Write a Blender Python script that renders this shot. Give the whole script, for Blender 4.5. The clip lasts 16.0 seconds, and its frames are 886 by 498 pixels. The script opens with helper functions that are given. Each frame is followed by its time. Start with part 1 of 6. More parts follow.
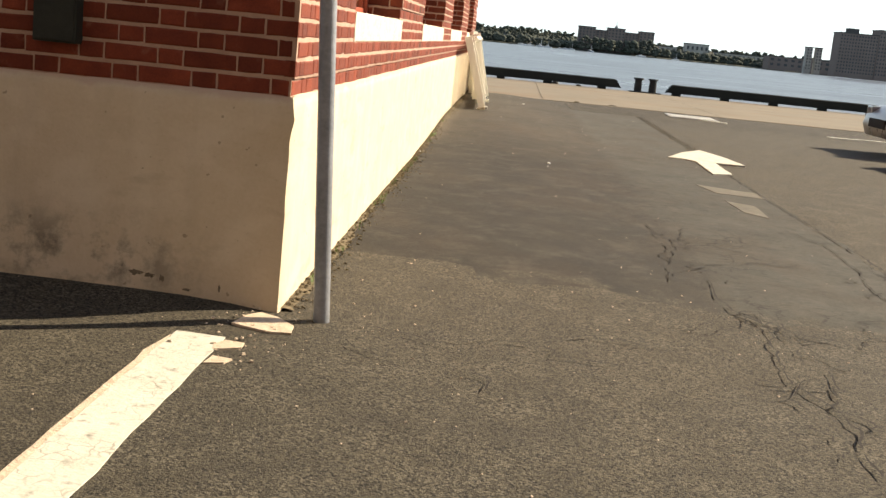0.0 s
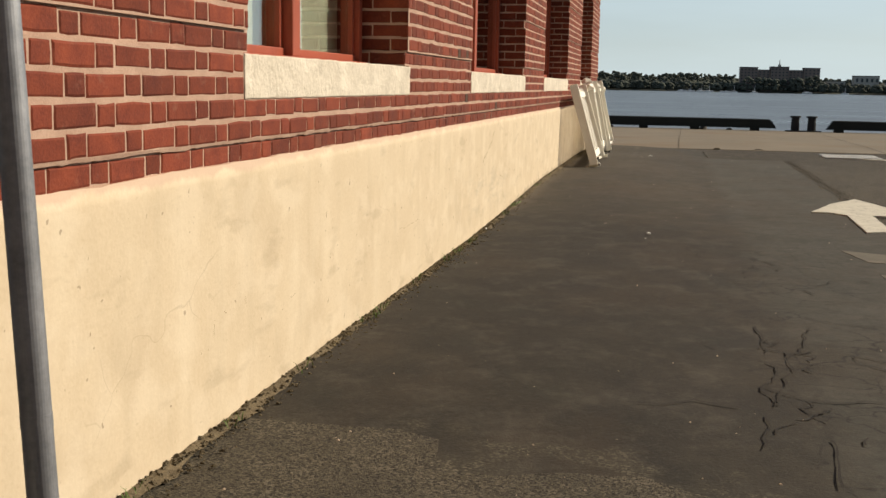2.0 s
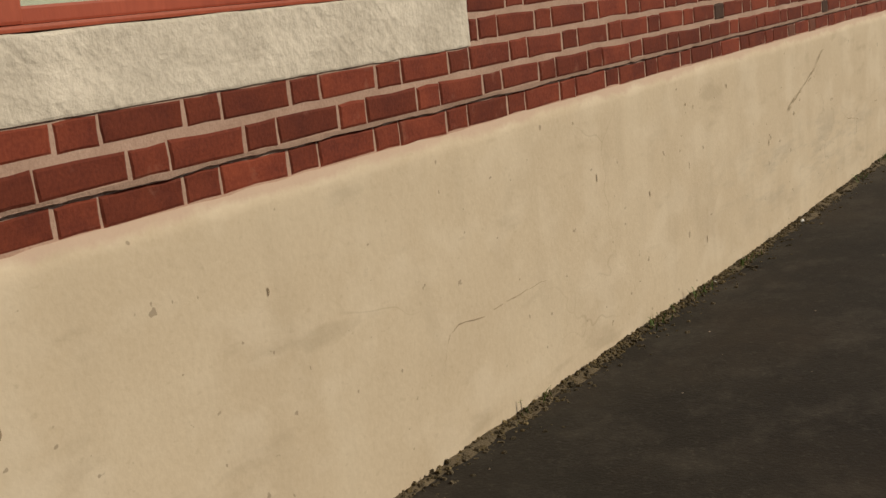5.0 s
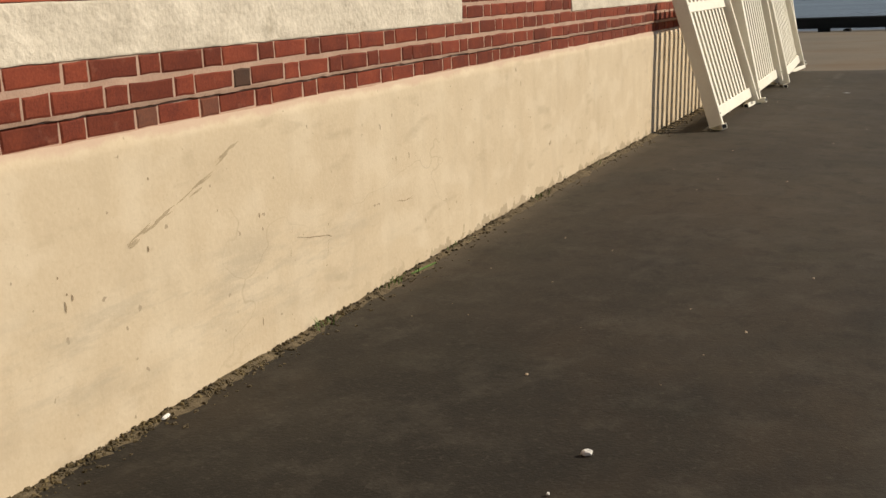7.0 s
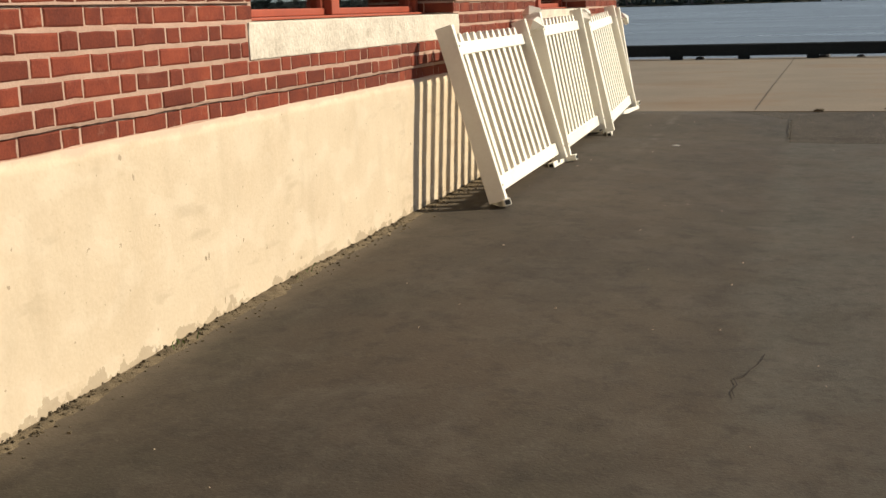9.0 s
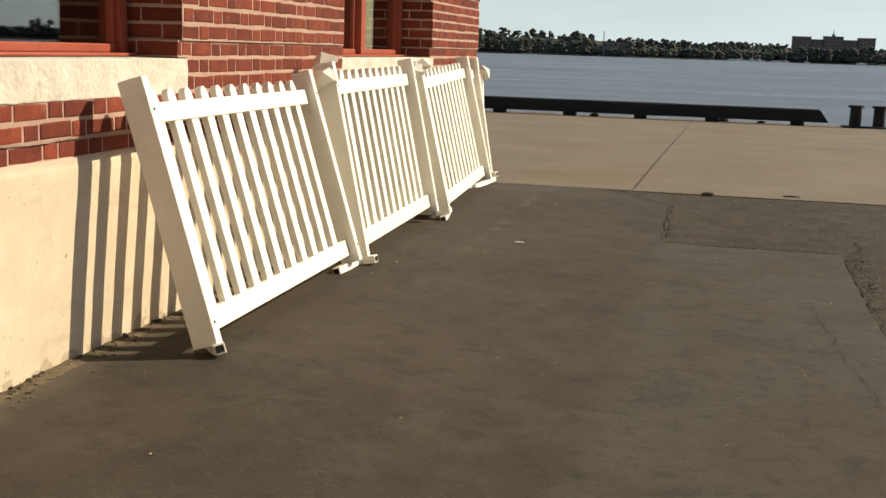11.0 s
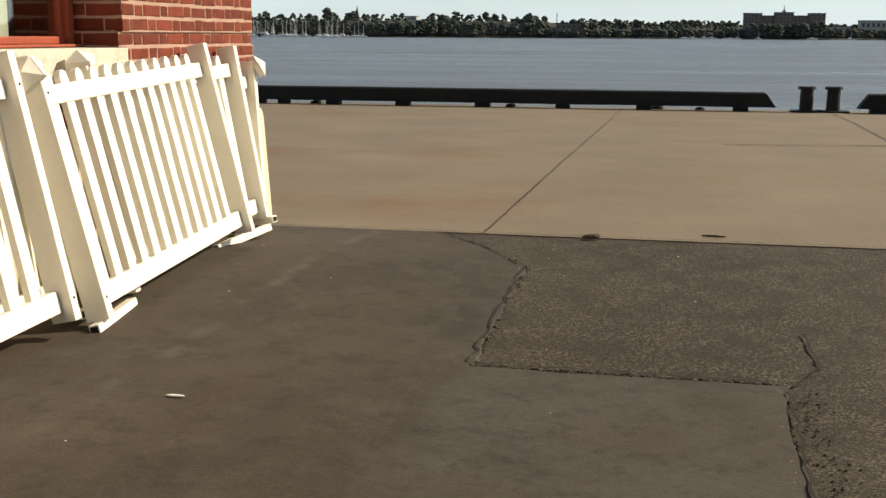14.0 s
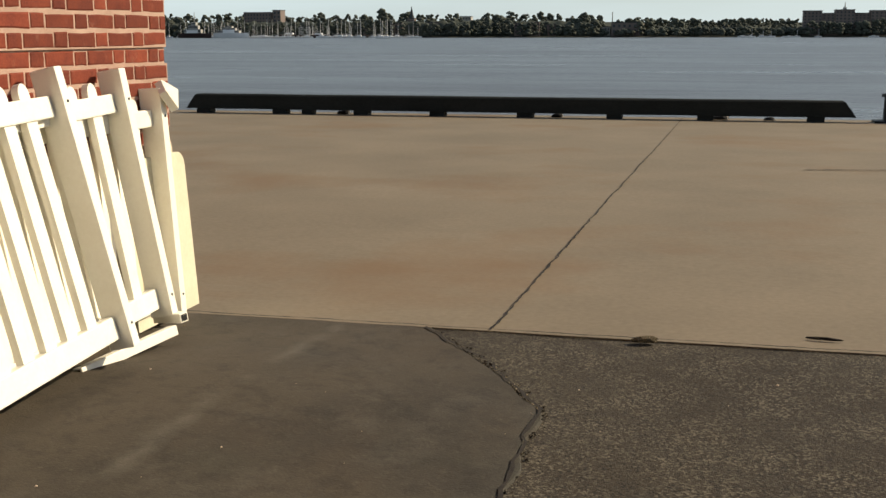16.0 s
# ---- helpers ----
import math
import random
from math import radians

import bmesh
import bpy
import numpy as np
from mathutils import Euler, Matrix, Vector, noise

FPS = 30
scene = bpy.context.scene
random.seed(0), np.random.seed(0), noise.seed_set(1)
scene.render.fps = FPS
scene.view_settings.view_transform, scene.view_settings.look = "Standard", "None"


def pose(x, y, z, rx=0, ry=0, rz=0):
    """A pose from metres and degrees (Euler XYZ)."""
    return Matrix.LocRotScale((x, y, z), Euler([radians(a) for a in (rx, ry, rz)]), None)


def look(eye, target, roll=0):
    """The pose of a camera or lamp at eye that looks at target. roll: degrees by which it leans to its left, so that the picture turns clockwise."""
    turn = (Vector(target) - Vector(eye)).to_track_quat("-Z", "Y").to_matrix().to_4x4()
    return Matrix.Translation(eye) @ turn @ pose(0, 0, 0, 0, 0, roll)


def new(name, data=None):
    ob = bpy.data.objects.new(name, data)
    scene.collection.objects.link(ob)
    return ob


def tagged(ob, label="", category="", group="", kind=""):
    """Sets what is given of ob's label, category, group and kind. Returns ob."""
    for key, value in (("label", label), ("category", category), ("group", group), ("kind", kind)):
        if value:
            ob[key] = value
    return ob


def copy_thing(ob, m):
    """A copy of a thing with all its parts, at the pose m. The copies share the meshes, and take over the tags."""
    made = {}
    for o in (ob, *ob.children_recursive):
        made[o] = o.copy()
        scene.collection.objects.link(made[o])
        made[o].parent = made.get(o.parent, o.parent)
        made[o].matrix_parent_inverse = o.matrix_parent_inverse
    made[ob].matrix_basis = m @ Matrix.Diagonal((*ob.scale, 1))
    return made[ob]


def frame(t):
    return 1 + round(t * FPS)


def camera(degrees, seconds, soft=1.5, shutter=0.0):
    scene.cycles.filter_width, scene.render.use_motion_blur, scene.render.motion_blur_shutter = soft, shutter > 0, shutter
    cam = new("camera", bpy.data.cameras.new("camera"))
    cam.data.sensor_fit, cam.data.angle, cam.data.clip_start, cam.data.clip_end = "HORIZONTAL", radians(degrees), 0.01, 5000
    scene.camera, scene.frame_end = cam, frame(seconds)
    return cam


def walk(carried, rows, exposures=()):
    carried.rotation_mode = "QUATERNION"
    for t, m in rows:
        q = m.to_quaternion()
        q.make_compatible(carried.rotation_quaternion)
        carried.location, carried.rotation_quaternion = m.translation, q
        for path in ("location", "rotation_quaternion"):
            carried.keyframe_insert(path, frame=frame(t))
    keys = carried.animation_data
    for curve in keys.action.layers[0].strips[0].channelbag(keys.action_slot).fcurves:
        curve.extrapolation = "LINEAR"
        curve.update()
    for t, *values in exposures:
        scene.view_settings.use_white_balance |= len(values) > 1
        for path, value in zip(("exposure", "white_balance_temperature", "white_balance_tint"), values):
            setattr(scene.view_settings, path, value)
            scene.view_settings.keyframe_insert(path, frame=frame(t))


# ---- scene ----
cam = camera(42.0, 16.0)
PATH = [
    (0, (0.846, -4.591, 1.197), (0.763, -2.626, 0.832), 5.7),
    (0.5, (1.013, -4.019, 1.184), (0.799, -2.068, 0.794), 2.9),
    (1, (1.225, -3.438, 1.196), (0.943, -1.488, 0.853), 1.5),
    (1.5, (1.349, -2.865, 1.169), (0.973, -0.926, 0.85), 1.6),
    (2, (1.47, -2.23, 1.177), (1.091, -0.287, 0.893), 1.1),
    (2.5, (1.534, -1.582, 1.212), (1.001, 0.316, 0.872), 2.9),
    (3, (1.543, -0.921, 1.212), (0.923, 0.949, 0.867), 0.4),
    (3.2, (1.604, -0.687, 1.189), (0.959, 1.182, 0.885), -0.3),
    (5.3, (1.836, 1.944, 1.254), (0.681, 3.519, 0.823), -6.5),
    (5.5, (1.915, 2.241, 1.214), (0.803, 3.863, 0.845), -6.6),
    (6, (1.95, 2.919, 1.195), (0.923, 4.594, 0.823), -3.2),
    (6.5, (1.978, 3.662, 1.272), (1.104, 5.412, 0.853), -3.9),
    (7, (2.191, 4.242, 1.245), (1.391, 6.024, 0.814), -2.4),
    (7.5, (2.185, 4.89, 1.23), (1.348, 6.654, 0.796), -2.0),
    (8, (2.195, 5.498, 1.195), (1.311, 7.246, 0.791), -3.6),
    (8.5, (2.196, 6.141, 1.239), (1.449, 7.95, 0.827), -0.2),
    (9, (2.291, 6.724, 1.3), (1.687, 8.587, 0.893), -1.7),
    (9.5, (2.342, 7.363, 1.35), (1.871, 9.257, 0.911), 0.7),
    (9.7, (2.344, 7.591, 1.325), (1.933, 9.507, 0.924), 2.7),
    (11.8, (2.505, 10.374, 1.366), (2.038, 12.292, 1.048), 1.4),
    (12, (2.531, 10.623, 1.359), (2.129, 12.558, 1.052), 2.0),
    (12.5, (2.603, 11.244, 1.397), (2.339, 13.205, 1.104), 0.1),
    (13, (2.729, 11.936, 1.399), (2.453, 13.891, 1.081), 3.5),
    (13.5, (2.761, 12.579, 1.369), (2.4, 14.517, 1.031), 2.3),
    (14, (2.856, 13.217, 1.346), (2.473, 15.145, 0.98), 0.3),
    (14.5, (2.877, 13.818, 1.354), (2.437, 15.735, 0.992), 1.7),
    (15, (2.805, 14.431, 1.373), (2.365, 16.349, 1.016), 1.3),
    (15.5, (2.775, 15.018, 1.388), (2.281, 16.918, 1.007), 2.2),
    (16, (2.69, 15.631, 1.408), (2.215, 17.539, 1.042), -0.1),
]
EXPOSURES = [(0, 1.12, 6850, 10), (0.5, 0.9, 6850, 10), (1, 0.58, 6850, 10), (1.5, 0.4, 6850, 10), (2, 0.1, 6650, 10), (2.5, -0.18, 6500, 10), (3.2, -0.45, 6500, 10), (5.5, -0.7, 6500, 10), (6, -0.64, 6500, 10), (7, -0.2, 6500, 10), (7.5, -0.12, 6500, 10), (8, -0.3, 6500, 10), (8.5, 0.12, 6500, 10), (9, 0.24, 6500, 10), (9.5, 0.55, 6600, 10), (9.7, 0.55, 6600, 10), (11.8, 0.1, 6850, 10), (12.2, 0.08, 6850, 10), (13, 0.4, 6850, 10), (14, 0.36, 6850, 10), (15, 0.27, 6850, 10), (16, 0.22, 6850, 10)]
walk(cam, [(t, look(eye, target, roll)) for t, eye, target, roll in PATH], EXPOSURES)

# ---- light ----
SUN_TURN, SUN_UP = 60.0, 33.0
sun_way = Vector((math.sin(radians(SUN_TURN)) * math.cos(radians(SUN_UP)),
                  math.cos(radians(SUN_TURN)) * math.cos(radians(SUN_UP)), math.sin(radians(SUN_UP))))
world = bpy.data.worlds.new("world")
scene.world = world
world.use_nodes = True
wn = world.node_tree
sky = wn.nodes.new("ShaderNodeTexSky")
sky.sky_type = "NISHITA"
sky.sun_disc = False
sky.sun_elevation, sky.sun_rotation = radians(SUN_UP), radians(SUN_TURN)
sky.air_density, sky.dust_density, sky.ozone_density = 0.8, 1.0, 2.0
# haze that thickens towards the horizon, with thin drawn-out cloud in it
way, drawn, cloud, veil, whiten = (wn.nodes.new("ShaderNodeTexCoord"), wn.nodes.new("ShaderNodeMapping"), wn.nodes.new("ShaderNodeTexNoise"),
                                   wn.nodes.new("ShaderNodeMapRange"), wn.nodes.new("ShaderNodeMix"))
drawn.inputs["Scale"].default_value = (1.0, 1.6, 7.0)
drawn.inputs["Rotation"].default_value = (0.06, 0.03, 0.0)
cloud.inputs["Scale"].default_value, cloud.inputs["Detail"].default_value = 1.6, 5
veil.inputs["From Min"].default_value, veil.inputs["From Max"].default_value = 0.35, 0.65
veil.inputs["To Min"].default_value, veil.inputs["To Max"].default_value = 0.62, 1.0
height, haze, thick = wn.nodes.new("ShaderNodeSeparateXYZ"), wn.nodes.new("ShaderNodeMapRange"), wn.nodes.new("ShaderNodeMath")
haze.inputs["From Min"].default_value, haze.inputs["From Max"].default_value = 0.0, 0.5
haze.inputs["To Min"].default_value, haze.inputs["To Max"].default_value = 1.0, 0.1
thick.operation = "MULTIPLY"
whiten.data_type = "RGBA"
whiten.inputs[7].default_value = (7.5, 9.1, 9.7, 1)
wn.links.new(way.outputs["Generated"], drawn.inputs["Vector"])
wn.links.new(drawn.outputs[0], cloud.inputs["Vector"])
wn.links.new(cloud.outputs["Fac"], veil.inputs["Value"])
wn.links.new(way.outputs["Generated"], height.inputs[0])
wn.links.new(height.outputs["Z"], haze.inputs["Value"])
wn.links.new(veil.outputs[0], thick.inputs[0])
wn.links.new(haze.outputs[0], thick.inputs[1])
wn.links.new(thick.outputs[0], whiten.inputs[0])
wn.links.new(sky.outputs[0], whiten.inputs[6])
wn.links.new(whiten.outputs[2], wn.nodes["Background"].inputs["Color"])
wn.nodes["Background"].inputs["Strength"].default_value = 0.08
sun = new("sun", bpy.data.lights.new("sun", "SUN"))
sun.data.energy, sun.data.angle, sun.data.color = 5.2, radians(0.55), (1.0, 0.87, 0.67)
sun.matrix_world = look(sun_way * 60, (0, 0, 0))


# ---- materials ----
def mk(name, dark, light, scale=3.0, fine=70.0, rough=0.85, bump=0.25, depth=0.004, metal=0.0, spec=0.25,
       stain=None, per="", stretch=(1, 1, 1), vary=0.35, alt=None, alt_from=0.95, grain=0.4, tight=0.18):
    """A surface with two scales of noise, an optional stain (colour, scale, threshold, strength) and piece by piece variation."""
    m = bpy.data.materials.new(name)
    m.use_nodes = True
    n, l = m.node_tree.nodes, m.node_tree.links
    b = n["Principled BSDF"]
    b.inputs["Metallic"].default_value = metal
    b.inputs["Specular IOR Level"].default_value = spec
    geo = n.new("ShaderNodeNewGeometry")
    mp = n.new("ShaderNodeMapping")
    mp.inputs["Scale"].default_value = stretch
    l.new(geo.outputs["Position"], mp.inputs["Vector"])

    def noise_node(s, detail):
        t = n.new("ShaderNodeTexNoise")
        t.inputs["Scale"].default_value, t.inputs["Detail"].default_value, t.inputs["Roughness"].default_value = s, detail, 0.6
        l.new(mp.outputs[0], t.inputs["Vector"])
        return t.outputs["Fac"]

    def maths(op, a, c):
        t = n.new("ShaderNodeMath")
        t.operation = op
        for k, v in enumerate((a, c)):
            if isinstance(v, (int, float)):
                t.inputs[k].default_value = v
            else:
                l.new(v, t.inputs[k])
        return t.outputs[0]

    def mixed(f, a, c):
        t = n.new("ShaderNodeMix")
        t.data_type = "RGBA"
        for v, k in ((f, 0), (a, 6), (c, 7)):
            if isinstance(v, (int, float)):
                t.inputs[k].default_value = v
            elif isinstance(v, tuple):
                t.inputs[k].default_value = (*v, 1)
            else:
                l.new(v, t.inputs[k])
        return t.outputs[2]

    def ramp(f, lo, hi):
        t = n.new("ShaderNodeMapRange")
        t.inputs["From Min"].default_value, t.inputs["From Max"].default_value = lo, hi
        l.new(f, t.inputs["Value"])
        return t.outputs[0]

    big, small = noise_node(scale, 5), noise_node(fine, 3)
    f = ramp(maths("ADD", maths("MULTIPLY", big, 1 - grain), maths("MULTIPLY", small, grain)), 0.5 - tight, 0.5 + tight)
    col = mixed(f, dark, light)
    if per:
        if per == "object":
            r = n.new("ShaderNodeObjectInfo").outputs["Random"]
        else:
            r = geo.outputs["Random Per Island"]
        if alt:
            col = mixed(maths("MULTIPLY", ramp(r, alt_from, alt_from + 0.04), 0.75), col, alt)
        shift = maths("FRACT", maths("MULTIPLY", r, 7.31), 0.0)
        v = maths("ADD", 1 - vary / 2, maths("MULTIPLY", shift, vary))
        t = n.new("ShaderNodeHueSaturation")
        l.new(v, t.inputs["Value"])
        l.new(col, t.inputs["Color"])
        col = t.outputs[0]
    if stain:
        colour, s, at, amount = stain
        col = mixed(maths("MULTIPLY", ramp(noise_node(s, 6), at, at + 0.16), amount), col, colour)
    l.new(col, b.inputs["Base Color"])
    l.new(maths("ADD", rough - 0.1, maths("MULTIPLY", big, 0.2)), b.inputs["Roughness"])
    if bump:
        t = n.new("ShaderNodeBump")
        t.inputs["Strength"].default_value, t.inputs["Distance"].default_value = bump, depth
        l.new(maths("ADD", small, maths("MULTIPLY", big, 0.6)), t.inputs["Height"])
        l.new(t.outputs[0], b.inputs["Normal"])
    return m


BRICK = dict(scale=9, fine=120, rough=0.85, bump=0.4, depth=0.003, vary=0.55,
             stain=((0.33, 0.17, 0.12), 14, 0.6, 0.35))
brick_piece = mk("brick_piece", (0.1, 0.0185, 0.0105), (0.215, 0.048, 0.023), per="object", **BRICK)
brick_header = mk("brick_header", (0.1, 0.0185, 0.0105), (0.215, 0.048, 0.023), per="object", alt=(0.06, 0.052, 0.038), alt_from=0.92, **BRICK)
brick_laid = mk("brick_laid", (0.1, 0.0185, 0.0105), (0.215, 0.048, 0.023), per="island", **BRICK)
mortar = mk("mortar", (0.32, 0.205, 0.155), (0.5, 0.35, 0.275), scale=5, fine=150, bump=0.5, rough=0.95,
            stain=((0.3, 0.16, 0.12), 6, 0.62, 0.4))
stone = mk("sill_stone", (0.47, 0.42, 0.345), (0.72, 0.66, 0.56), scale=5, fine=45, bump=0.6, depth=0.01, rough=0.95,
           stain=((0.24, 0.2, 0.14), 9, 0.58, 0.5))
asphalt_old = mk("old_asphalt", (0.007, 0.006, 0.0046), (0.096, 0.08, 0.055), scale=0.9, fine=130, bump=0.8, depth=0.006, rough=0.92, grain=0.85, tight=0.17,
                 stain=((0.04, 0.033, 0.027), 2.2, 0.57, 0.45))
concrete = mk("apron_concrete", (0.14, 0.115, 0.081), (0.21, 0.171, 0.123), scale=0.6, fine=25, bump=0.25, rough=0.9,
              stain=((0.16, 0.098, 0.052), 0.35, 0.52, 0.65))
timber = mk("black_timber", (0.008, 0.01, 0.008), (0.028, 0.03, 0.026), scale=3, fine=40, bump=0.6, rough=0.8, stretch=(0.3, 1, 1))
iron = mk("black_iron", (0.008, 0.008, 0.009), (0.03, 0.028, 0.026), scale=6, fine=50, bump=0.4, rough=0.6)
white_vinyl = mk("white_vinyl", (0.81, 0.77, 0.66), (0.89, 0.86, 0.755), scale=6, fine=60, rough=0.45, bump=0.06, spec=0.4,
                 stain=((0.5, 0.46, 0.38), 5, 0.62, 0.35))
cream_board = mk("cream_board", (0.6, 0.55, 0.4), (0.7, 0.65, 0.5), scale=4, fine=50, rough=0.6, bump=0.1)
road_paint = mk("road_paint", (0.46, 0.44, 0.365), (0.6, 0.575, 0.49), scale=7, fine=70, rough=0.8, bump=0.5,
                stain=((0.11, 0.1, 0.085), 16, 0.57, 0.8))
galvanised = mk("galvanised_steel", (0.2, 0.21, 0.23), (0.34, 0.35, 0.38), scale=9, fine=60, rough=0.5, bump=0.1, metal=0.6, spec=0.5)
rust_paint = mk("red_brown_paint", (0.25, 0.055, 0.03), (0.36, 0.085, 0.045), scale=5, fine=70, rough=0.55, bump=0.12, stretch=(1, 1, 0.3))
blind_cloth = mk("cream_blind", (0.62, 0.64, 0.5), (0.7, 0.72, 0.58), scale=2, fine=80, rough=0.9, bump=0.1)
dark_room = mk("dark_room", (0.02, 0.02, 0.02), (0.05, 0.048, 0.045), scale=2, fine=20, rough=0.9, bump=0)
sand = mk("sand", (0.14, 0.11, 0.072), (0.34, 0.28, 0.19), scale=14, fine=110, rough=1.0, bump=0.8, depth=0.01)
silt = mk("wall_foot_silt", (0.055, 0.043, 0.026), (0.2, 0.158, 0.1), scale=14, fine=160, rough=1.0, bump=0.6, depth=0.008)
soil = mk("soil", (0.03, 0.026, 0.015), (0.2, 0.158, 0.1), scale=11, fine=120, rough=1.0, bump=1.0, depth=0.02)
worn_patch = mk("worn_patch", (0.075, 0.068, 0.054), (0.165, 0.15, 0.122), scale=4, fine=80, rough=0.95, bump=0.6, depth=0.006)
rubble = mk("rubble", (0.42, 0.33, 0.24), (0.62, 0.5, 0.38), scale=12, fine=70, rough=0.95, bump=0.6, depth=0.01)
grass = mk("grass_blade", (0.05, 0.1, 0.02), (0.13, 0.2, 0.05), scale=20, fine=60, rough=0.7, bump=0)
box_paint = mk("grey_green_paint", (0.016, 0.018, 0.015), (0.032, 0.034, 0.028), scale=8, fine=70, rough=0.6, bump=0.15)
grate_metal = mk("pale_steel", (0.42, 0.41, 0.38), (0.58, 0.57, 0.53), scale=10, fine=70, rough=0.6, bump=0.2, metal=0.2)
crack_fill = mk("crack_tar", (0.012, 0.01, 0.009), (0.035, 0.03, 0.025), scale=20, fine=100, rough=1.0, bump=0.4)
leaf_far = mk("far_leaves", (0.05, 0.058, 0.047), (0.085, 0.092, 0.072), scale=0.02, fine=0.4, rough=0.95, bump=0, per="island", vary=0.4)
far_ground = mk("far_bank", (0.03, 0.034, 0.026), (0.055, 0.058, 0.044), scale=0.05, fine=0.6, rough=1.0, bump=0)
far_brick = mk("far_brick", (0.15, 0.118, 0.105), (0.21, 0.17, 0.152), scale=0.06, fine=0.8, rough=0.95, bump=0)
far_pale = mk("far_pale_wall", (0.26, 0.25, 0.23), (0.4, 0.39, 0.36), scale=0.1, fine=1.0, rough=0.95, bump=0)
far_roof = mk("far_roof", (0.05, 0.05, 0.052), (0.09, 0.088, 0.085), scale=0.1, fine=1.0, rough=0.9, bump=0)
far_glass = mk("far_window", (0.03, 0.035, 0.04), (0.06, 0.065, 0.075), scale=0.2, fine=2, rough=0.3, bump=0)
hull_white = mk("white_hull", (0.7, 0.7, 0.7), (0.8, 0.8, 0.8), scale=0.5, fine=5, rough=0.5, bump=0)
hull_dark = mk("dark_hull", (0.03, 0.02, 0.02), (0.06, 0.035, 0.03), scale=0.5, fine=5, rough=0.6, bump=0)
mast_metal = mk("pale_mast", (0.4, 0.39, 0.37), (0.55, 0.54, 0.52), scale=1, fine=5, rough=0.5, bump=0)
car_paint = mk("silver_paint", (0.27, 0.27, 0.28), (0.33, 0.33, 0.34), scale=2, fine=200, rough=0.3, bump=0, metal=0.5, spec=0.5)
rubber = mk("rubber", (0.012, 0.012, 0.012), (0.03, 0.03, 0.03), scale=10, fine=60, rough=0.85, bump=0.2)
lens_glass = mk("lamp_lens", (0.12, 0.13, 0.14), (0.3, 0.31, 0.33), scale=10, fine=40, rough=0.12, bump=0, spec=0.6)
litter_white = mk("white_litter", (0.7, 0.7, 0.68), (0.85, 0.85, 0.82), scale=30, fine=120, rough=0.7, bump=0.1)


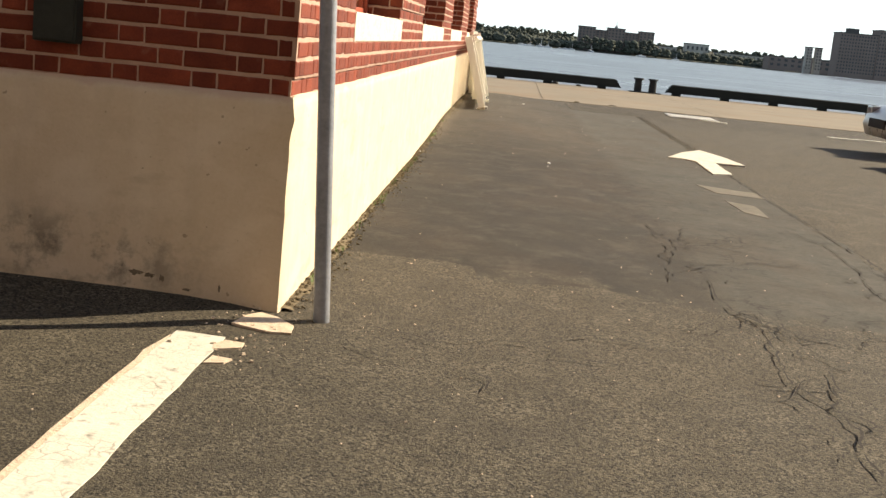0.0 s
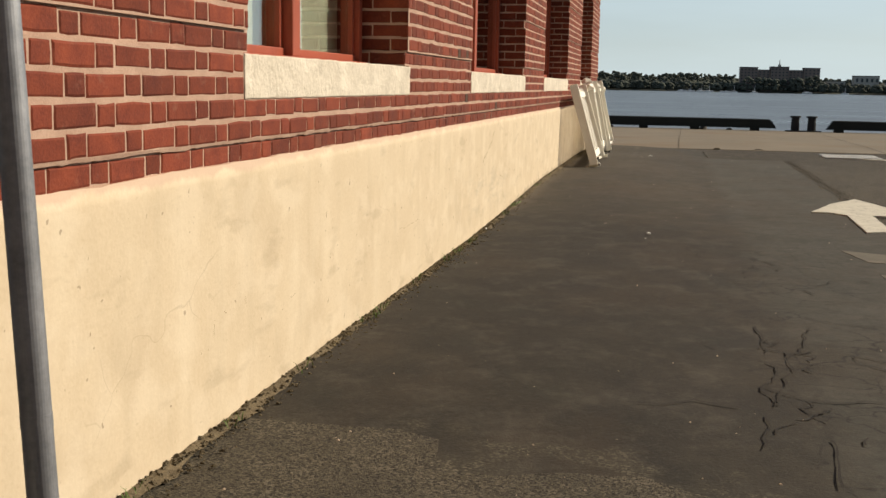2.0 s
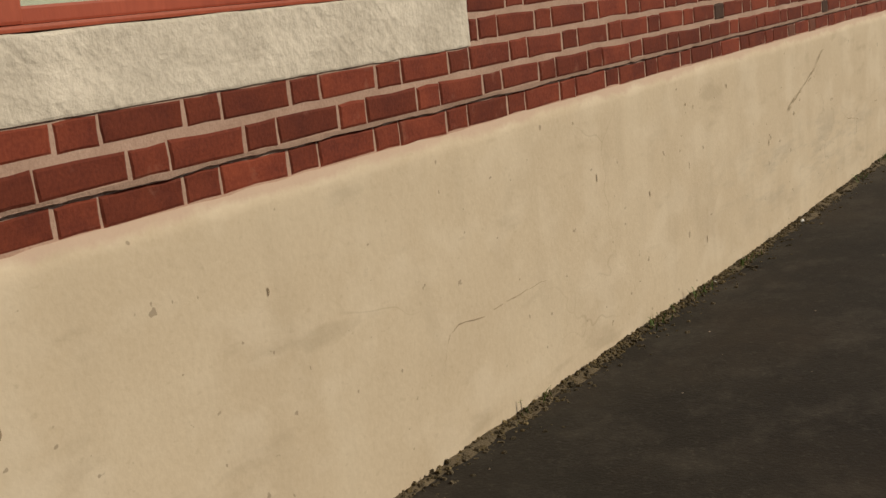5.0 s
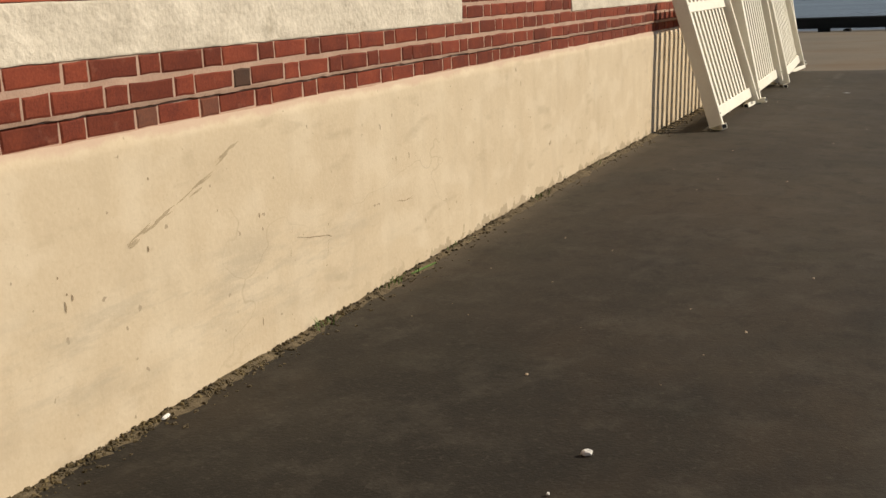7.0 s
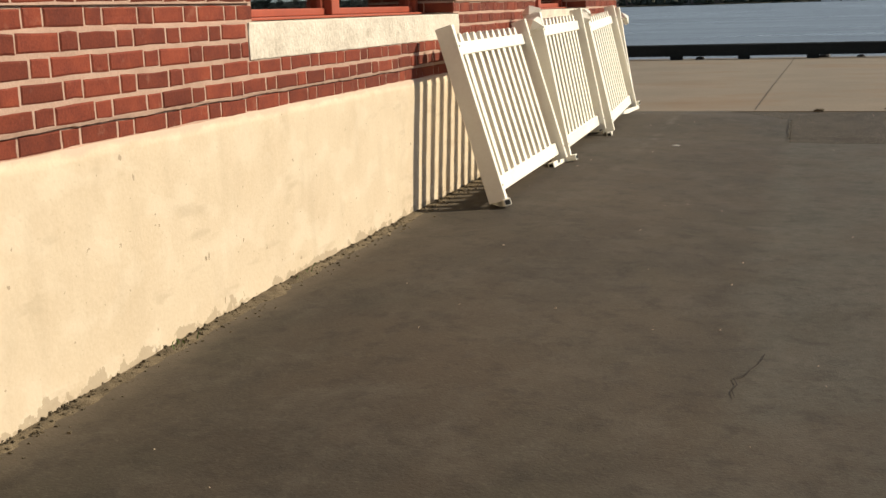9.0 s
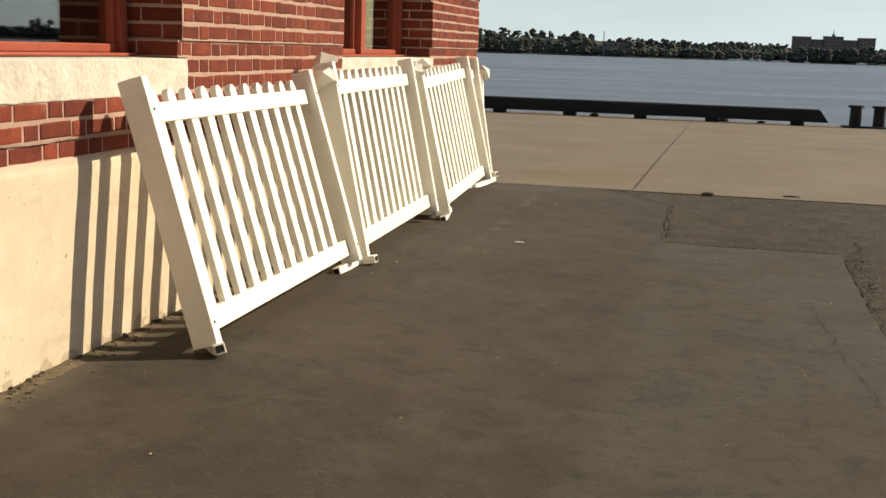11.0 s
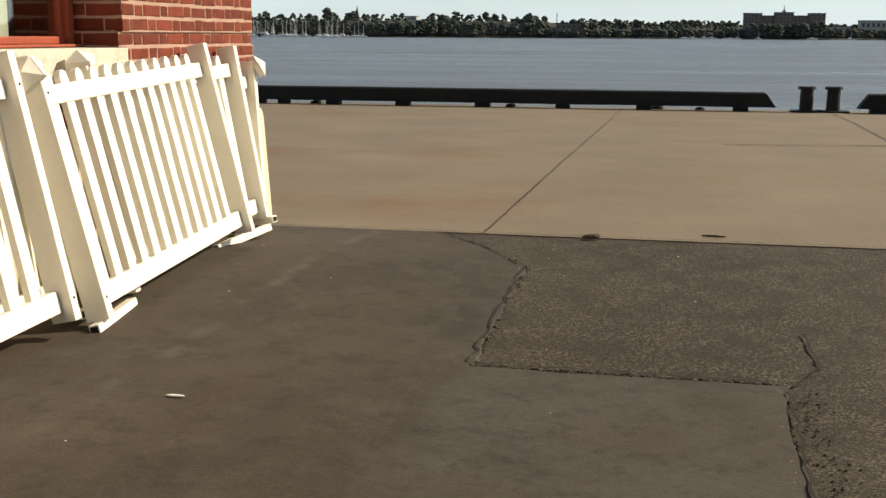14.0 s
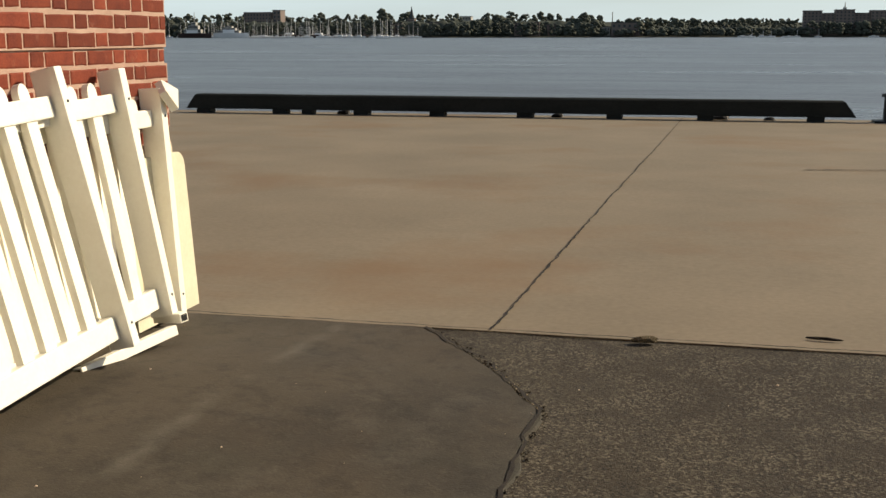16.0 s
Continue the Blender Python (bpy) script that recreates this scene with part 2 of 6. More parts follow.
def stucco_material():
    """Cream stucco: vertical streaks, blotches, hairline cracks and damp stains."""
    m = mk("cream_stucco", (0.535, 0.437, 0.31), (0.61, 0.515, 0.382), scale=2.2, fine=60, rough=0.92, bump=0.24, depth=0.004,
           stain=((0.44, 0.35, 0.245), 2.0, 0.54, 0.35))
    n, l = m.node_tree.nodes, m.node_tree.links
    b = n["Principled BSDF"]
    geo = n.new("ShaderNodeNewGeometry")
    base = b.inputs["Base Color"].links[0].from_socket

    def layer(base, colour, stretch, scale, lo, hi, amount, detail=4):
        mp = n.new("ShaderNodeMapping")
        mp.inputs["Scale"].default_value = stretch
        l.new(geo.outputs["Position"], mp.inputs["Vector"])
        t = n.new("ShaderNodeTexNoise")
        t.inputs["Scale"].default_value, t.inputs["Detail"].default_value = scale, detail
        l.new(mp.outputs[0], t.inputs["Vector"])
        r = n.new("ShaderNodeMapRange")
        r.inputs["From Min"].default_value, r.inputs["From Max"].default_value, r.inputs["To Max"].default_value = lo, hi, amount
        l.new(t.outputs["Fac"], r.inputs["Value"])
        x = n.new("ShaderNodeMix")
        x.data_type = "RGBA"
        l.new(r.outputs[0], x.inputs[0])
        l.new(base, x.inputs[6])
        x.inputs[7].default_value = (*colour, 1)
        return x.outputs[2]

    base = layer(base, (0.66, 0.57, 0.44), (1, 1, 1.5), 4.0, 0.5, 0.62, 0.45, 10)
    base = layer(base, (0.45, 0.37, 0.265), (1, 1, 0.7), 5.0, 0.57, 0.74, 0.35, 8)
    base = layer(base, (0.44, 0.36, 0.255), (1, 1, 0.2), 7.0, 0.54, 0.72, 0.25, 7)
    base = layer(base, (0.68, 0.595, 0.46), (1, 1, 0.24), 4.5, 0.54, 0.7, 0.3, 8)
    base = layer(base, (0.4, 0.32, 0.22), (1, 1, 1.6), 38.0, 0.62, 0.72, 0.25, 6)
    base = layer(base, (0.36, 0.29, 0.2), (1, 1, 3.5), 2.4, 0.6, 0.7, 0.4, 10)
    base = layer(base, (0.22, 0.17, 0.12), (1, 1, 1), 26.0, 0.715, 0.74, 0.6, 2)
    # pinkish mortar wiped over the top edge
    sep, up, wave, at = n.new("ShaderNodeSeparateXYZ"), n.new("ShaderNodeMath"), n.new("ShaderNodeTexNoise"), n.new("ShaderNodeMapRange")
    l.new(geo.outputs["Position"], sep.inputs[0])
    wave.inputs["Scale"].default_value, wave.inputs["Detail"].default_value, wave.inputs["Roughness"].default_value = 5.0, 8, 0.7
    l.new(geo.outputs["Position"], wave.inputs["Vector"])
    up.operation = "MULTIPLY_ADD"
    l.new(wave.outputs["Fac"], up.inputs[0])
    up.inputs[1].default_value = 0.1
    l.new(sep.outputs["Z"], up.inputs[2])
    at.inputs["From Min"].default_value, at.inputs["From Max"].default_value, at.inputs["To Max"].default_value = 0.912, 0.93, 0.85
    l.new(up.outputs[0], at.inputs["Value"])
    wipe = n.new("ShaderNodeMix")
    wipe.data_type = "RGBA"
    l.new(at.outputs[0], wipe.inputs[0])
    l.new(base, wipe.inputs[6])
    wipe.inputs[7].default_value = (0.5, 0.37, 0.285, 1)
    base = wipe.outputs[2]
    # render scaled off at the foot of the long wall, and soot blotches on the end wall
    def ranged(v, lo, hi, a=0.0, c=1.0):
        t = n.new("ShaderNodeMapRange")
        t.inputs["From Min"].default_value, t.inputs["From Max"].default_value = lo, hi
        t.inputs["To Min"].default_value, t.inputs["To Max"].default_value = a, c
        l.new(v, t.inputs["Value"])
        return t.outputs[0]

    def maths(op, a, c, d=0.0):
        t = n.new("ShaderNodeMath")
        t.operation = op
        for k, v in enumerate((a, c, d)):
            if isinstance(v, float):
                t.inputs[k].default_value = v
            else:
                l.new(v, t.inputs[k])
        return t.outputs[0]

    def over(f, a, colour):
        t = n.new("ShaderNodeMix")
        t.data_type = "RGBA"
        l.new(f, t.inputs[0])
        l.new(a, t.inputs[6])
        t.inputs[7].default_value = (*colour, 1)
        return t.outputs[2]

    def patches(scale, detail, rough):
        t = n.new("ShaderNodeTexNoise")
        t.inputs["Scale"].default_value, t.inputs["Detail"].default_value, t.inputs["Roughness"].default_value = scale, detail, rough
        l.new(geo.outputs["Position"], t.inputs["Vector"])
        return t.outputs["Fac"]

    rise = ranged(sep.outputs["Y"], 6.0, 12.0, 0.0, 0.085)
    edge = maths("MULTIPLY_ADD", patches(7.0, 6, 0.65), 0.36, -0.168)
    edge = maths("SUBTRACT", maths("SUBTRACT", sep.outputs["Z"], rise), edge)
    peeled = maths("MULTIPLY", ranged(edge, 0.022, 0.028, 0.7, 0.0), ranged(sep.outputs["Y"], 8.0, 9.2))
    base = over(peeled, base, (0.34, 0.275, 0.19))
    drawn = n.new("ShaderNodeMapping")
    drawn.inputs["Scale"].default_value, drawn.inputs["Rotation"].default_value = (1.0, 0.5, 2.6), (0.12, 0.0, 0.0)
    l.new(geo.outputs["Position"], drawn.inputs["Vector"])
    streaky = n.new("ShaderNodeTexNoise")
    streaky.inputs["Scale"].default_value, streaky.inputs["Detail"].default_value, streaky.inputs["Roughness"].default_value = 4.0, 8, 0.68
    l.new(drawn.outputs[0], streaky.inputs["Vector"])
    tide = maths("MULTIPLY", ranged(streaky.outputs["Fac"], 0.48, 0.62, 0.0, 0.55), ranged(maths("ABSOLUTE", maths("ADD", sep.outputs["Y"], -7.3), 0.0), 0.7, 1.6, 1.0, 0.0))
    tide = maths("MULTIPLY", tide, ranged(maths("ABSOLUTE", maths("ADD", sep.outputs["Z"], -0.3), 0.0), 0.08, 0.22, 1.0, 0.0))
    base = over(tide, base, (0.4, 0.345, 0.265))
    soot = maths("MULTIPLY", ranged(patches(5.5, 7, 0.7), 0.47, 0.62), ranged(sep.outputs["Y"], 0.0, 0.012, 1.0, 0.0))
    soot = maths("MULTIPLY", soot, ranged(maths("ABSOLUTE", maths("ADD", sep.outputs["X"], 0.95), 0.0), 0.3, 0.75, 0.75, 0.0))
    soot = maths("MULTIPLY", soot, ranged(maths("ABSOLUTE", maths("ADD", sep.outputs["Z"], -0.16), 0.0), 0.05, 0.24, 1.0, 0.0))
    base = over(soot, base, (0.13, 0.115, 0.095))
    # hairline cracks
    mp = n.new("ShaderNodeMapping")
    mp.inputs["Scale"].default_value = (1, 1, 1.6)
    l.new(geo.outputs["Position"], mp.inputs["Vector"])
    wob = n.new("ShaderNodeTexNoise")
    wob.inputs["Scale"].default_value = 3.0
    l.new(mp.outputs[0], wob.inputs["Vector"])
    add = n.new("ShaderNodeVectorMath")
    add.operation = "MULTIPLY_ADD"
    l.new(wob.outputs["Color"], add.inputs[0])
    add.inputs[1].default_value = (0.5, 0.5, 0.5)
    l.new(mp.outputs[0], add.inputs[2])
    vor = n.new("ShaderNodeTexVoronoi")
    vor.feature = "DISTANCE_TO_EDGE"
    vor.inputs["Scale"].default_value = 0.9
    l.new(add.outputs[0], vor.inputs["Vector"])
    r = n.new("ShaderNodeMapRange")
    r.inputs["From Min"].default_value, r.inputs["From Max"].default_value = 0.0, 0.005
    r.inputs["To Min"].default_value, r.inputs["To Max"].default_value = 1.0, 0.0
    l.new(vor.outputs["Distance"], r.inputs["Value"])
    gate = n.new("ShaderNodeTexNoise")
    gate.inputs["Scale"].default_value = 1.3
    l.new(geo.outputs["Position"], gate.inputs["Vector"])
    g2 = n.new("ShaderNodeMapRange")
    g2.inputs["From Min"].default_value, g2.inputs["From Max"].default_value, g2.inputs["To Max"].default_value = 0.58, 0.66, 0.25
    l.new(gate.outputs["Fac"], g2.inputs["Value"])
    mu = n.new("ShaderNodeMath")
    mu.operation = "MULTIPLY"
    l.new(r.outputs[0], mu.inputs[0])
    l.new(g2.outputs[0], mu.inputs[1])
    x = n.new("ShaderNodeMix")
    x.data_type = "RGBA"
    l.new(mu.outputs[0], x.inputs[0])
    l.new(base, x.inputs[6])
    x.inputs[7].default_value = (0.2, 0.14, 0.08, 1)
    l.new(x.outputs[2], b.inputs["Base Color"])
    return m


stucco = stucco_material()


def asphalt_new_material():
    """Sealed asphalt: a brown strip along the wall, darker over its first metres, and a greyer one beyond x = 2.05,
    dust, wear and fine cracks along their seam.
    """
    m = mk("sealed_asphalt", (0.0165, 0.0145, 0.0115), (0.05, 0.043, 0.032), scale=1.7, fine=85, rough=0.9, bump=0.42, depth=0.005, tight=0.2,
           stain=((0.07, 0.058, 0.04), 1.1, 0.5, 0.4))
    n, l = m.node_tree.nodes, m.node_tree.links
    b = n["Principled BSDF"]
    geo = n.new("ShaderNodeNewGeometry")
    sep = n.new("ShaderNodeSeparateXYZ")
    l.new(geo.outputs["Position"], sep.inputs[0])

    def ranged(v, lo, hi, a=0.0, c=1.0):
        r = n.new("ShaderNodeMapRange")
        r.inputs["From Min"].default_value, r.inputs["From Max"].default_value = lo, hi
        r.inputs["To Min"].default_value, r.inputs["To Max"].default_value = a, c
        l.new(v, r.inputs["Value"])
        return r.outputs[0]

    def maths(op, a, c, d=0.0):
        t = n.new("ShaderNodeMath")
        t.operation = op
        for k, v in enumerate((a, c, d)):
            if isinstance(v, float):
                t.inputs[k].default_value = v
            else:
                l.new(v, t.inputs[k])
        return t.outputs[0]

    def cloudy(scale, detail=5, stretch=(1, 1, 1), rough=0.6):
        mp = n.new("ShaderNodeMapping")
        mp.inputs["Scale"].default_value = stretch
        l.new(geo.outputs["Position"], mp.inputs["Vector"])
        t = n.new("ShaderNodeTexNoise")
        t.inputs["Scale"].default_value, t.inputs["Detail"].default_value, t.inputs["Roughness"].default_value = scale, detail, rough
        l.new(mp.outputs[0], t.inputs["Vector"])
        return t.outputs

    def over(f, a, colour):
        x = n.new("ShaderNodeMix")
        x.data_type = "RGBA"
        l.new(f, x.inputs[0])
        l.new(a, x.inputs[6])
        x.inputs[7].default_value = (*colour, 1)
        return x.outputs[2]

    col = b.inputs["Base Color"].links[0].from_socket
    wander = cloudy(1.2, 6)["Fac"]
    # greyer outer strip with its coarser, rubbed surface
    across = maths("MULTIPLY_ADD", wander, 0.34, sep.outputs["X"])
    outer = ranged(across, 2.15, 2.3)
    rub = cloudy(26.0, 5, rough=0.7)["Fac"]
    col = over(maths("MULTIPLY", outer, ranged(rub, 0.4, 0.6, 0.5, 0.92)), col, (0.064, 0.0615, 0.05))
    # uneven weathering: darker greenish and paler brown blotches
    blotch = cloudy(1.5, 4, rough=0.55)["Fac"]
    col = over(ranged(blotch, 0.54, 0.68, 0.0, 0.55), col, (0.026, 0.027, 0.019))
    col = over(ranged(blotch, 0.46, 0.34, 0.0, 0.4), col, (0.056, 0.045, 0.033))
    # darker brown over the first metres, thinning out unevenly
    ahead = maths("MULTIPLY_ADD", cloudy(0.55, 6)["Fac"], 6.0, sep.outputs["Y"])
    deep_brown = maths("MULTIPLY", ranged(ahead, 9.5, 13.5, 0.72, 0.0), ranged(across, 1.6, 2.6, 1.0, 0.35))
    col = over(maths("MULTIPLY", deep_brown, ranged(cloudy(2.6, 7)["Fac"], 0.3, 0.6, 0.45, 1.0)), col, (0.0135, 0.0112, 0.0085))
    # reddish brown damp blotches and pale rubbed spots
    inner = ranged(across, 1.9, 2.4, 1.0, 0.15)
    dusty = maths("MULTIPLY", maths("MULTIPLY", inner, ranged(sep.outputs["Y"], 7.5, 10.0)), ranged(cloudy(0.8, 7, (1, 0.5, 1))["Fac"], 0.36, 0.6, 0.1, 0.62))
    col = over(dusty, col, (0.071, 0.056, 0.038))
    col = over(ranged(cloudy(0.9, 7, (1, 0.6, 1))["Fac"], 0.48, 0.6, 0.0, 0.4), col, (0.046, 0.033, 0.021))
    col = over(ranged(cloudy(3.4, 9, (1, 0.8, 1), 0.72)["Fac"], 0.5, 0.66, 0.0, 0.4), col, (0.08, 0.07, 0.055))
    col = over(ranged(cloudy(7.0, 8, rough=0.75)["Fac"], 0.5, 0.64, 0.0, 0.42), col, (0.0145, 0.0125, 0.0095))
    col = over(ranged(cloudy(42.0, 4, rough=0.8)["Fac"], 0.55, 0.7, 0.0, 0.32), col, (0.1, 0.088, 0.068))
    # crazing along the seam of the two strips, over the first metres
    wob = cloudy(4.5, 4)["Color"]
    add = n.new("ShaderNodeVectorMath")
    add.operation = "MULTIPLY_ADD"
    l.new(wob, add.inputs[0])
    add.inputs[1].default_value = (0.35, 0.35, 0.0)
    l.new(geo.outputs["Position"], add.inputs[2])
    vor = n.new("ShaderNodeTexVoronoi")
    vor.feature = "DISTANCE_TO_EDGE"
    vor.inputs["Scale"].default_value = 3.6
    l.new(add.outputs[0], vor.inputs["Vector"])
    gate = maths("MULTIPLY", ranged(maths("ABSOLUTE", maths("ADD", sep.outputs["X"], -2.3), 0.0), 0.25, 0.75, 1.0, 0.0), ranged(sep.outputs["Y"], 5.5, 7.5, 1.0, 0.0))
    gate = maths("MULTIPLY", gate, ranged(cloudy(1.6, 4)["Fac"], 0.46, 0.56))
    lines = maths("MULTIPLY", ranged(vor.outputs["Distance"], 0.006, 0.024, 1.0, 0.0), gate)
    col = over(maths("MULTIPLY", lines, 0.85), col, (0.011, 0.0095, 0.008))
    # dust drawn out along the wall, and one straight pale trail of it
    grainy = cloudy(6.0, 8)["Fac"]
    off = maths("ABSOLUTE", maths("ADD", maths("ADD", sep.outputs["X"], -0.93), maths("MULTIPLY", grainy, 0.1)), 0.0)
    trail = maths("MULTIPLY", ranged(off, 0.0, 0.06, 1.0, 0.0), ranged(cloudy(2.2, 6)["Fac"], 0.45, 0.62))
    col = over(maths("MULTIPLY", trail, ranged(sep.outputs["Y"], 14.5, 17.0, 0.0, 0.6)), col, (0.105, 0.094, 0.074))
    near_wall = maths("MULTIPLY", ranged(maths("MULTIPLY_ADD", grainy, 0.25, sep.outputs["X"]), 0.16, 0.34, 0.75, 0.0), ranged(sep.outputs["Y"], 7.5, 10.0))
    col = over(near_wall, col, (0.115, 0.094, 0.066))
    l.new(col, b.inputs["Base Color"])
    return m


def crackled(m):
    """Lays a net of fine dark cracks over a paint."""
    n, l = m.node_tree.nodes, m.node_tree.links
    b = n["Principled BSDF"]
    base = b.inputs["Base Color"].links[0].from_socket
    geo, wob, add, vor = n.new("ShaderNodeNewGeometry"), n.new("ShaderNodeTexNoise"), n.new("ShaderNodeVectorMath"), n.new("ShaderNodeTexVoronoi")
    wob.inputs["Scale"].default_value = 9.0
    l.new(geo.outputs["Position"], wob.inputs["Vector"])
    add.operation = "MULTIPLY_ADD"
    l.new(wob.outputs["Color"], add.inputs[0])
    add.inputs[1].default_value = (0.12, 0.12, 0.0)
    l.new(geo.outputs["Position"], add.inputs[2])
    vor.feature = "DISTANCE_TO_EDGE"
    vor.inputs["Scale"].default_value = 15.0
    l.new(add.outputs[0], vor.inputs["Vector"])
    thin, gate, wear, both, x = n.new("ShaderNodeMapRange"), n.new("ShaderNodeTexNoise"), n.new("ShaderNodeMapRange"), n.new("ShaderNodeMath"), n.new("ShaderNodeMix")
    thin.inputs["From Min"].default_value, thin.inputs["From Max"].default_value = 0.012, 0.04
    thin.inputs["To Min"].default_value, thin.inputs["To Max"].default_value = 1.0, 0.0
    l.new(vor.outputs["Distance"], thin.inputs["Value"])
    gate.inputs["Scale"].default_value = 5.0
    l.new(geo.outputs["Position"], gate.inputs["Vector"])
    wear.inputs["From Min"].default_value, wear.inputs["From Max"].default_value, wear.inputs["To Max"].default_value = 0.44, 0.62, 0.5
    l.new(gate.outputs["Fac"], wear.inputs["Value"])
    both.operation = "MULTIPLY"
    l.new(thin.outputs[0], both.inputs[0])
    l.new(wear.outputs[0], both.inputs[1])
    x.data_type = "RGBA"
    l.new(both.outputs[0], x.inputs[0])
    l.new(base, x.inputs[6])
    x.inputs[7].default_value = (0.12, 0.1, 0.075, 1)
    l.new(x.outputs[2], b.inputs["Base Color"])


crackled(road_paint)


def aggregate(m, worn=False):
    """Lays bare stone chips over a paving material; worn: only where the seal has worn through at its ragged start."""
    n, l = m.node_tree.nodes, m.node_tree.links
    b = n["Principled BSDF"]
    base = b.inputs["Base Color"].links[0].from_socket
    geo = n.new("ShaderNodeNewGeometry")
    vor = n.new("ShaderNodeTexVoronoi")
    vor.inputs["Scale"].default_value = 118.0
    l.new(geo.outputs["Position"], vor.inputs["Vector"])
    sep = n.new("ShaderNodeSeparateColor")
    l.new(vor.outputs["Color"], sep.inputs[0])

    def ranged(v, lo, hi, a=0.0, c=1.0):
        r = n.new("ShaderNodeMapRange")
        r.inputs["From Min"].default_value, r.inputs["From Max"].default_value = lo, hi
        r.inputs["To Min"].default_value, r.inputs["To Max"].default_value = a, c
        l.new(v, r.inputs["Value"])
        return r.outputs[0]

    def times(a, c):
        t = n.new("ShaderNodeMath")
        t.operation = "MULTIPLY"
        l.new(a, t.inputs[0])
        l.new(c, t.inputs[1])
        return t.outputs[0]

    def over(f, a, colour):
        x = n.new("ShaderNodeMix")
        x.data_type = "RGBA"
        l.new(f, x.inputs[0])
        l.new(a, x.inputs[6])
        x.inputs[7].default_value = (*colour, 1)
        return x.outputs[2]

    patchy = n.new("ShaderNodeTexNoise")
    patchy.inputs["Scale"].default_value, patchy.inputs["Detail"].default_value = 4.0, 6
    l.new(geo.outputs["Position"], patchy.inputs["Vector"])
    chips = times(ranged(sep.outputs[0], 0.62, 0.9), ranged(patchy.outputs["Fac"], 0.35, 0.6, 0.25, 1.0))
    pits = ranged(sep.outputs[1], 0.72, 0.8, 0.0, 0.75)
    if worn:
        xyz = n.new("ShaderNodeSeparateXYZ")
        l.new(geo.outputs["Position"], xyz.inputs[0])
        way = n.new("ShaderNodeMath")
        way.operation = "MULTIPLY_ADD"
        l.new(xyz.outputs["X"], way.inputs[0])
        way.inputs[1].default_value = 0.25
        l.new(xyz.outputs["Y"], way.inputs[2])
        push = n.new("ShaderNodeMath")
        push.operation = "MULTIPLY_ADD"
        l.new(patchy.outputs["Fac"], push.inputs[0])
        push.inputs[1].default_value = -2.4
        l.new(way.outputs[0], push.inputs[2])
        gate = ranged(push.outputs[0], -0.15, 0.5, 1.0, 0.0)
        base = over(gate, base, (0.046, 0.039, 0.027))
        chips, pits = times(chips, gate), times(pits, gate)
    else:
        # brown, damp ground that the old surface shows beyond the second seam
        where = n.new("ShaderNodeSeparateXYZ")
        l.new(geo.outputs["Position"], where.inputs[0])
        broad = n.new("ShaderNodeTexNoise")
        broad.inputs["Scale"].default_value, broad.inputs["Detail"].default_value = 0.8, 6
        l.new(geo.outputs["Position"], broad.inputs["Vector"])
        brown = times(ranged(where.outputs["Y"], 15.5, 17.5), ranged(broad.outputs["Fac"], 0.36, 0.58, 0.4, 0.92))
        base = over(brown, base, (0.027, 0.0195, 0.012))
    base = over(pits, base, (0.01, 0.009, 0.007))
    base = over(chips, base, (0.118, 0.102, 0.074))
    l.new(base, b.inputs["Base Color"])
    return m


aggregate(asphalt_old)
asphalt_new = aggregate(asphalt_new_material(), worn=True)


def water_material():
    m = bpy.data.materials.new("harbour_water")
    m.use_nodes = True
    n, l = m.node_tree.nodes, m.node_tree.links
    b = n["Principled BSDF"]
    b.inputs["Base Color"].default_value = (0.058, 0.062, 0.072, 1)
    b.inputs["Roughness"].default_value = 0.3
    b.inputs["IOR"].default_value = 1.33
    b.inputs["Specular IOR Level"].default_value = 0.4
    geo = n.new("ShaderNodeNewGeometry")
    mp = n.new("ShaderNodeMapping")
    mp.inputs["Scale"].default_value = (0.35, 1.0, 1.0)
    l.new(geo.outputs["Position"], mp.inputs["Vector"])
    a = n.new("ShaderNodeTexNoise")
    a.inputs["Scale"].default_value, a.inputs["Detail"].default_value = 0.9, 6
    l.new(mp.outputs[0], a.inputs["Vector"])
    big = n.new("ShaderNodeTexNoise")
    big.inputs["Scale"].default_value, big.inputs["Detail"].default_value = 0.025, 3
    l.new(mp.outputs[0], big.inputs["Vector"])
    s = n.new("ShaderNodeMapRange")
    s.inputs["From Min"].default_value, s.inputs["From Max"].default_value = 0.35, 0.65
    s.inputs["To Min"].default_value, s.inputs["To Max"].default_value = 0.5, 1.0
    l.new(big.outputs["Fac"], s.inputs["Value"])
    streak, mp2, gloss = n.new("ShaderNodeTexNoise"), n.new("ShaderNodeMapping"), n.new("ShaderNodeMapRange")
    mp2.inputs["Scale"].default_value = (0.012, 0.06, 1.0)
    l.new(geo.outputs["Position"], mp2.inputs["Vector"])
    streak.inputs["Scale"].default_value, streak.inputs["Detail"].default_value, streak.inputs["Roughness"].default_value = 1.0, 8, 0.7
    l.new(mp2.outputs[0], streak.inputs["Vector"])
    gloss.inputs["From Min"].default_value, gloss.inputs["From Max"].default_value = 0.38, 0.62
    gloss.inputs["To Min"].default_value, gloss.inputs["To Max"].default_value = 0.26, 0.36
    l.new(streak.outputs["Fac"], gloss.inputs["Value"])
    l.new(gloss.outputs[0], b.inputs["Roughness"])
    t = n.new("ShaderNodeBump")
    t.inputs["Distance"].default_value = 0.35
    l.new(s.outputs[0], t.inputs["Strength"])
    l.new(a.outputs["Fac"], t.inputs["Height"])
    l.new(t.outputs[0], b.inputs["Normal"])
    return m


water_mat = water_material()


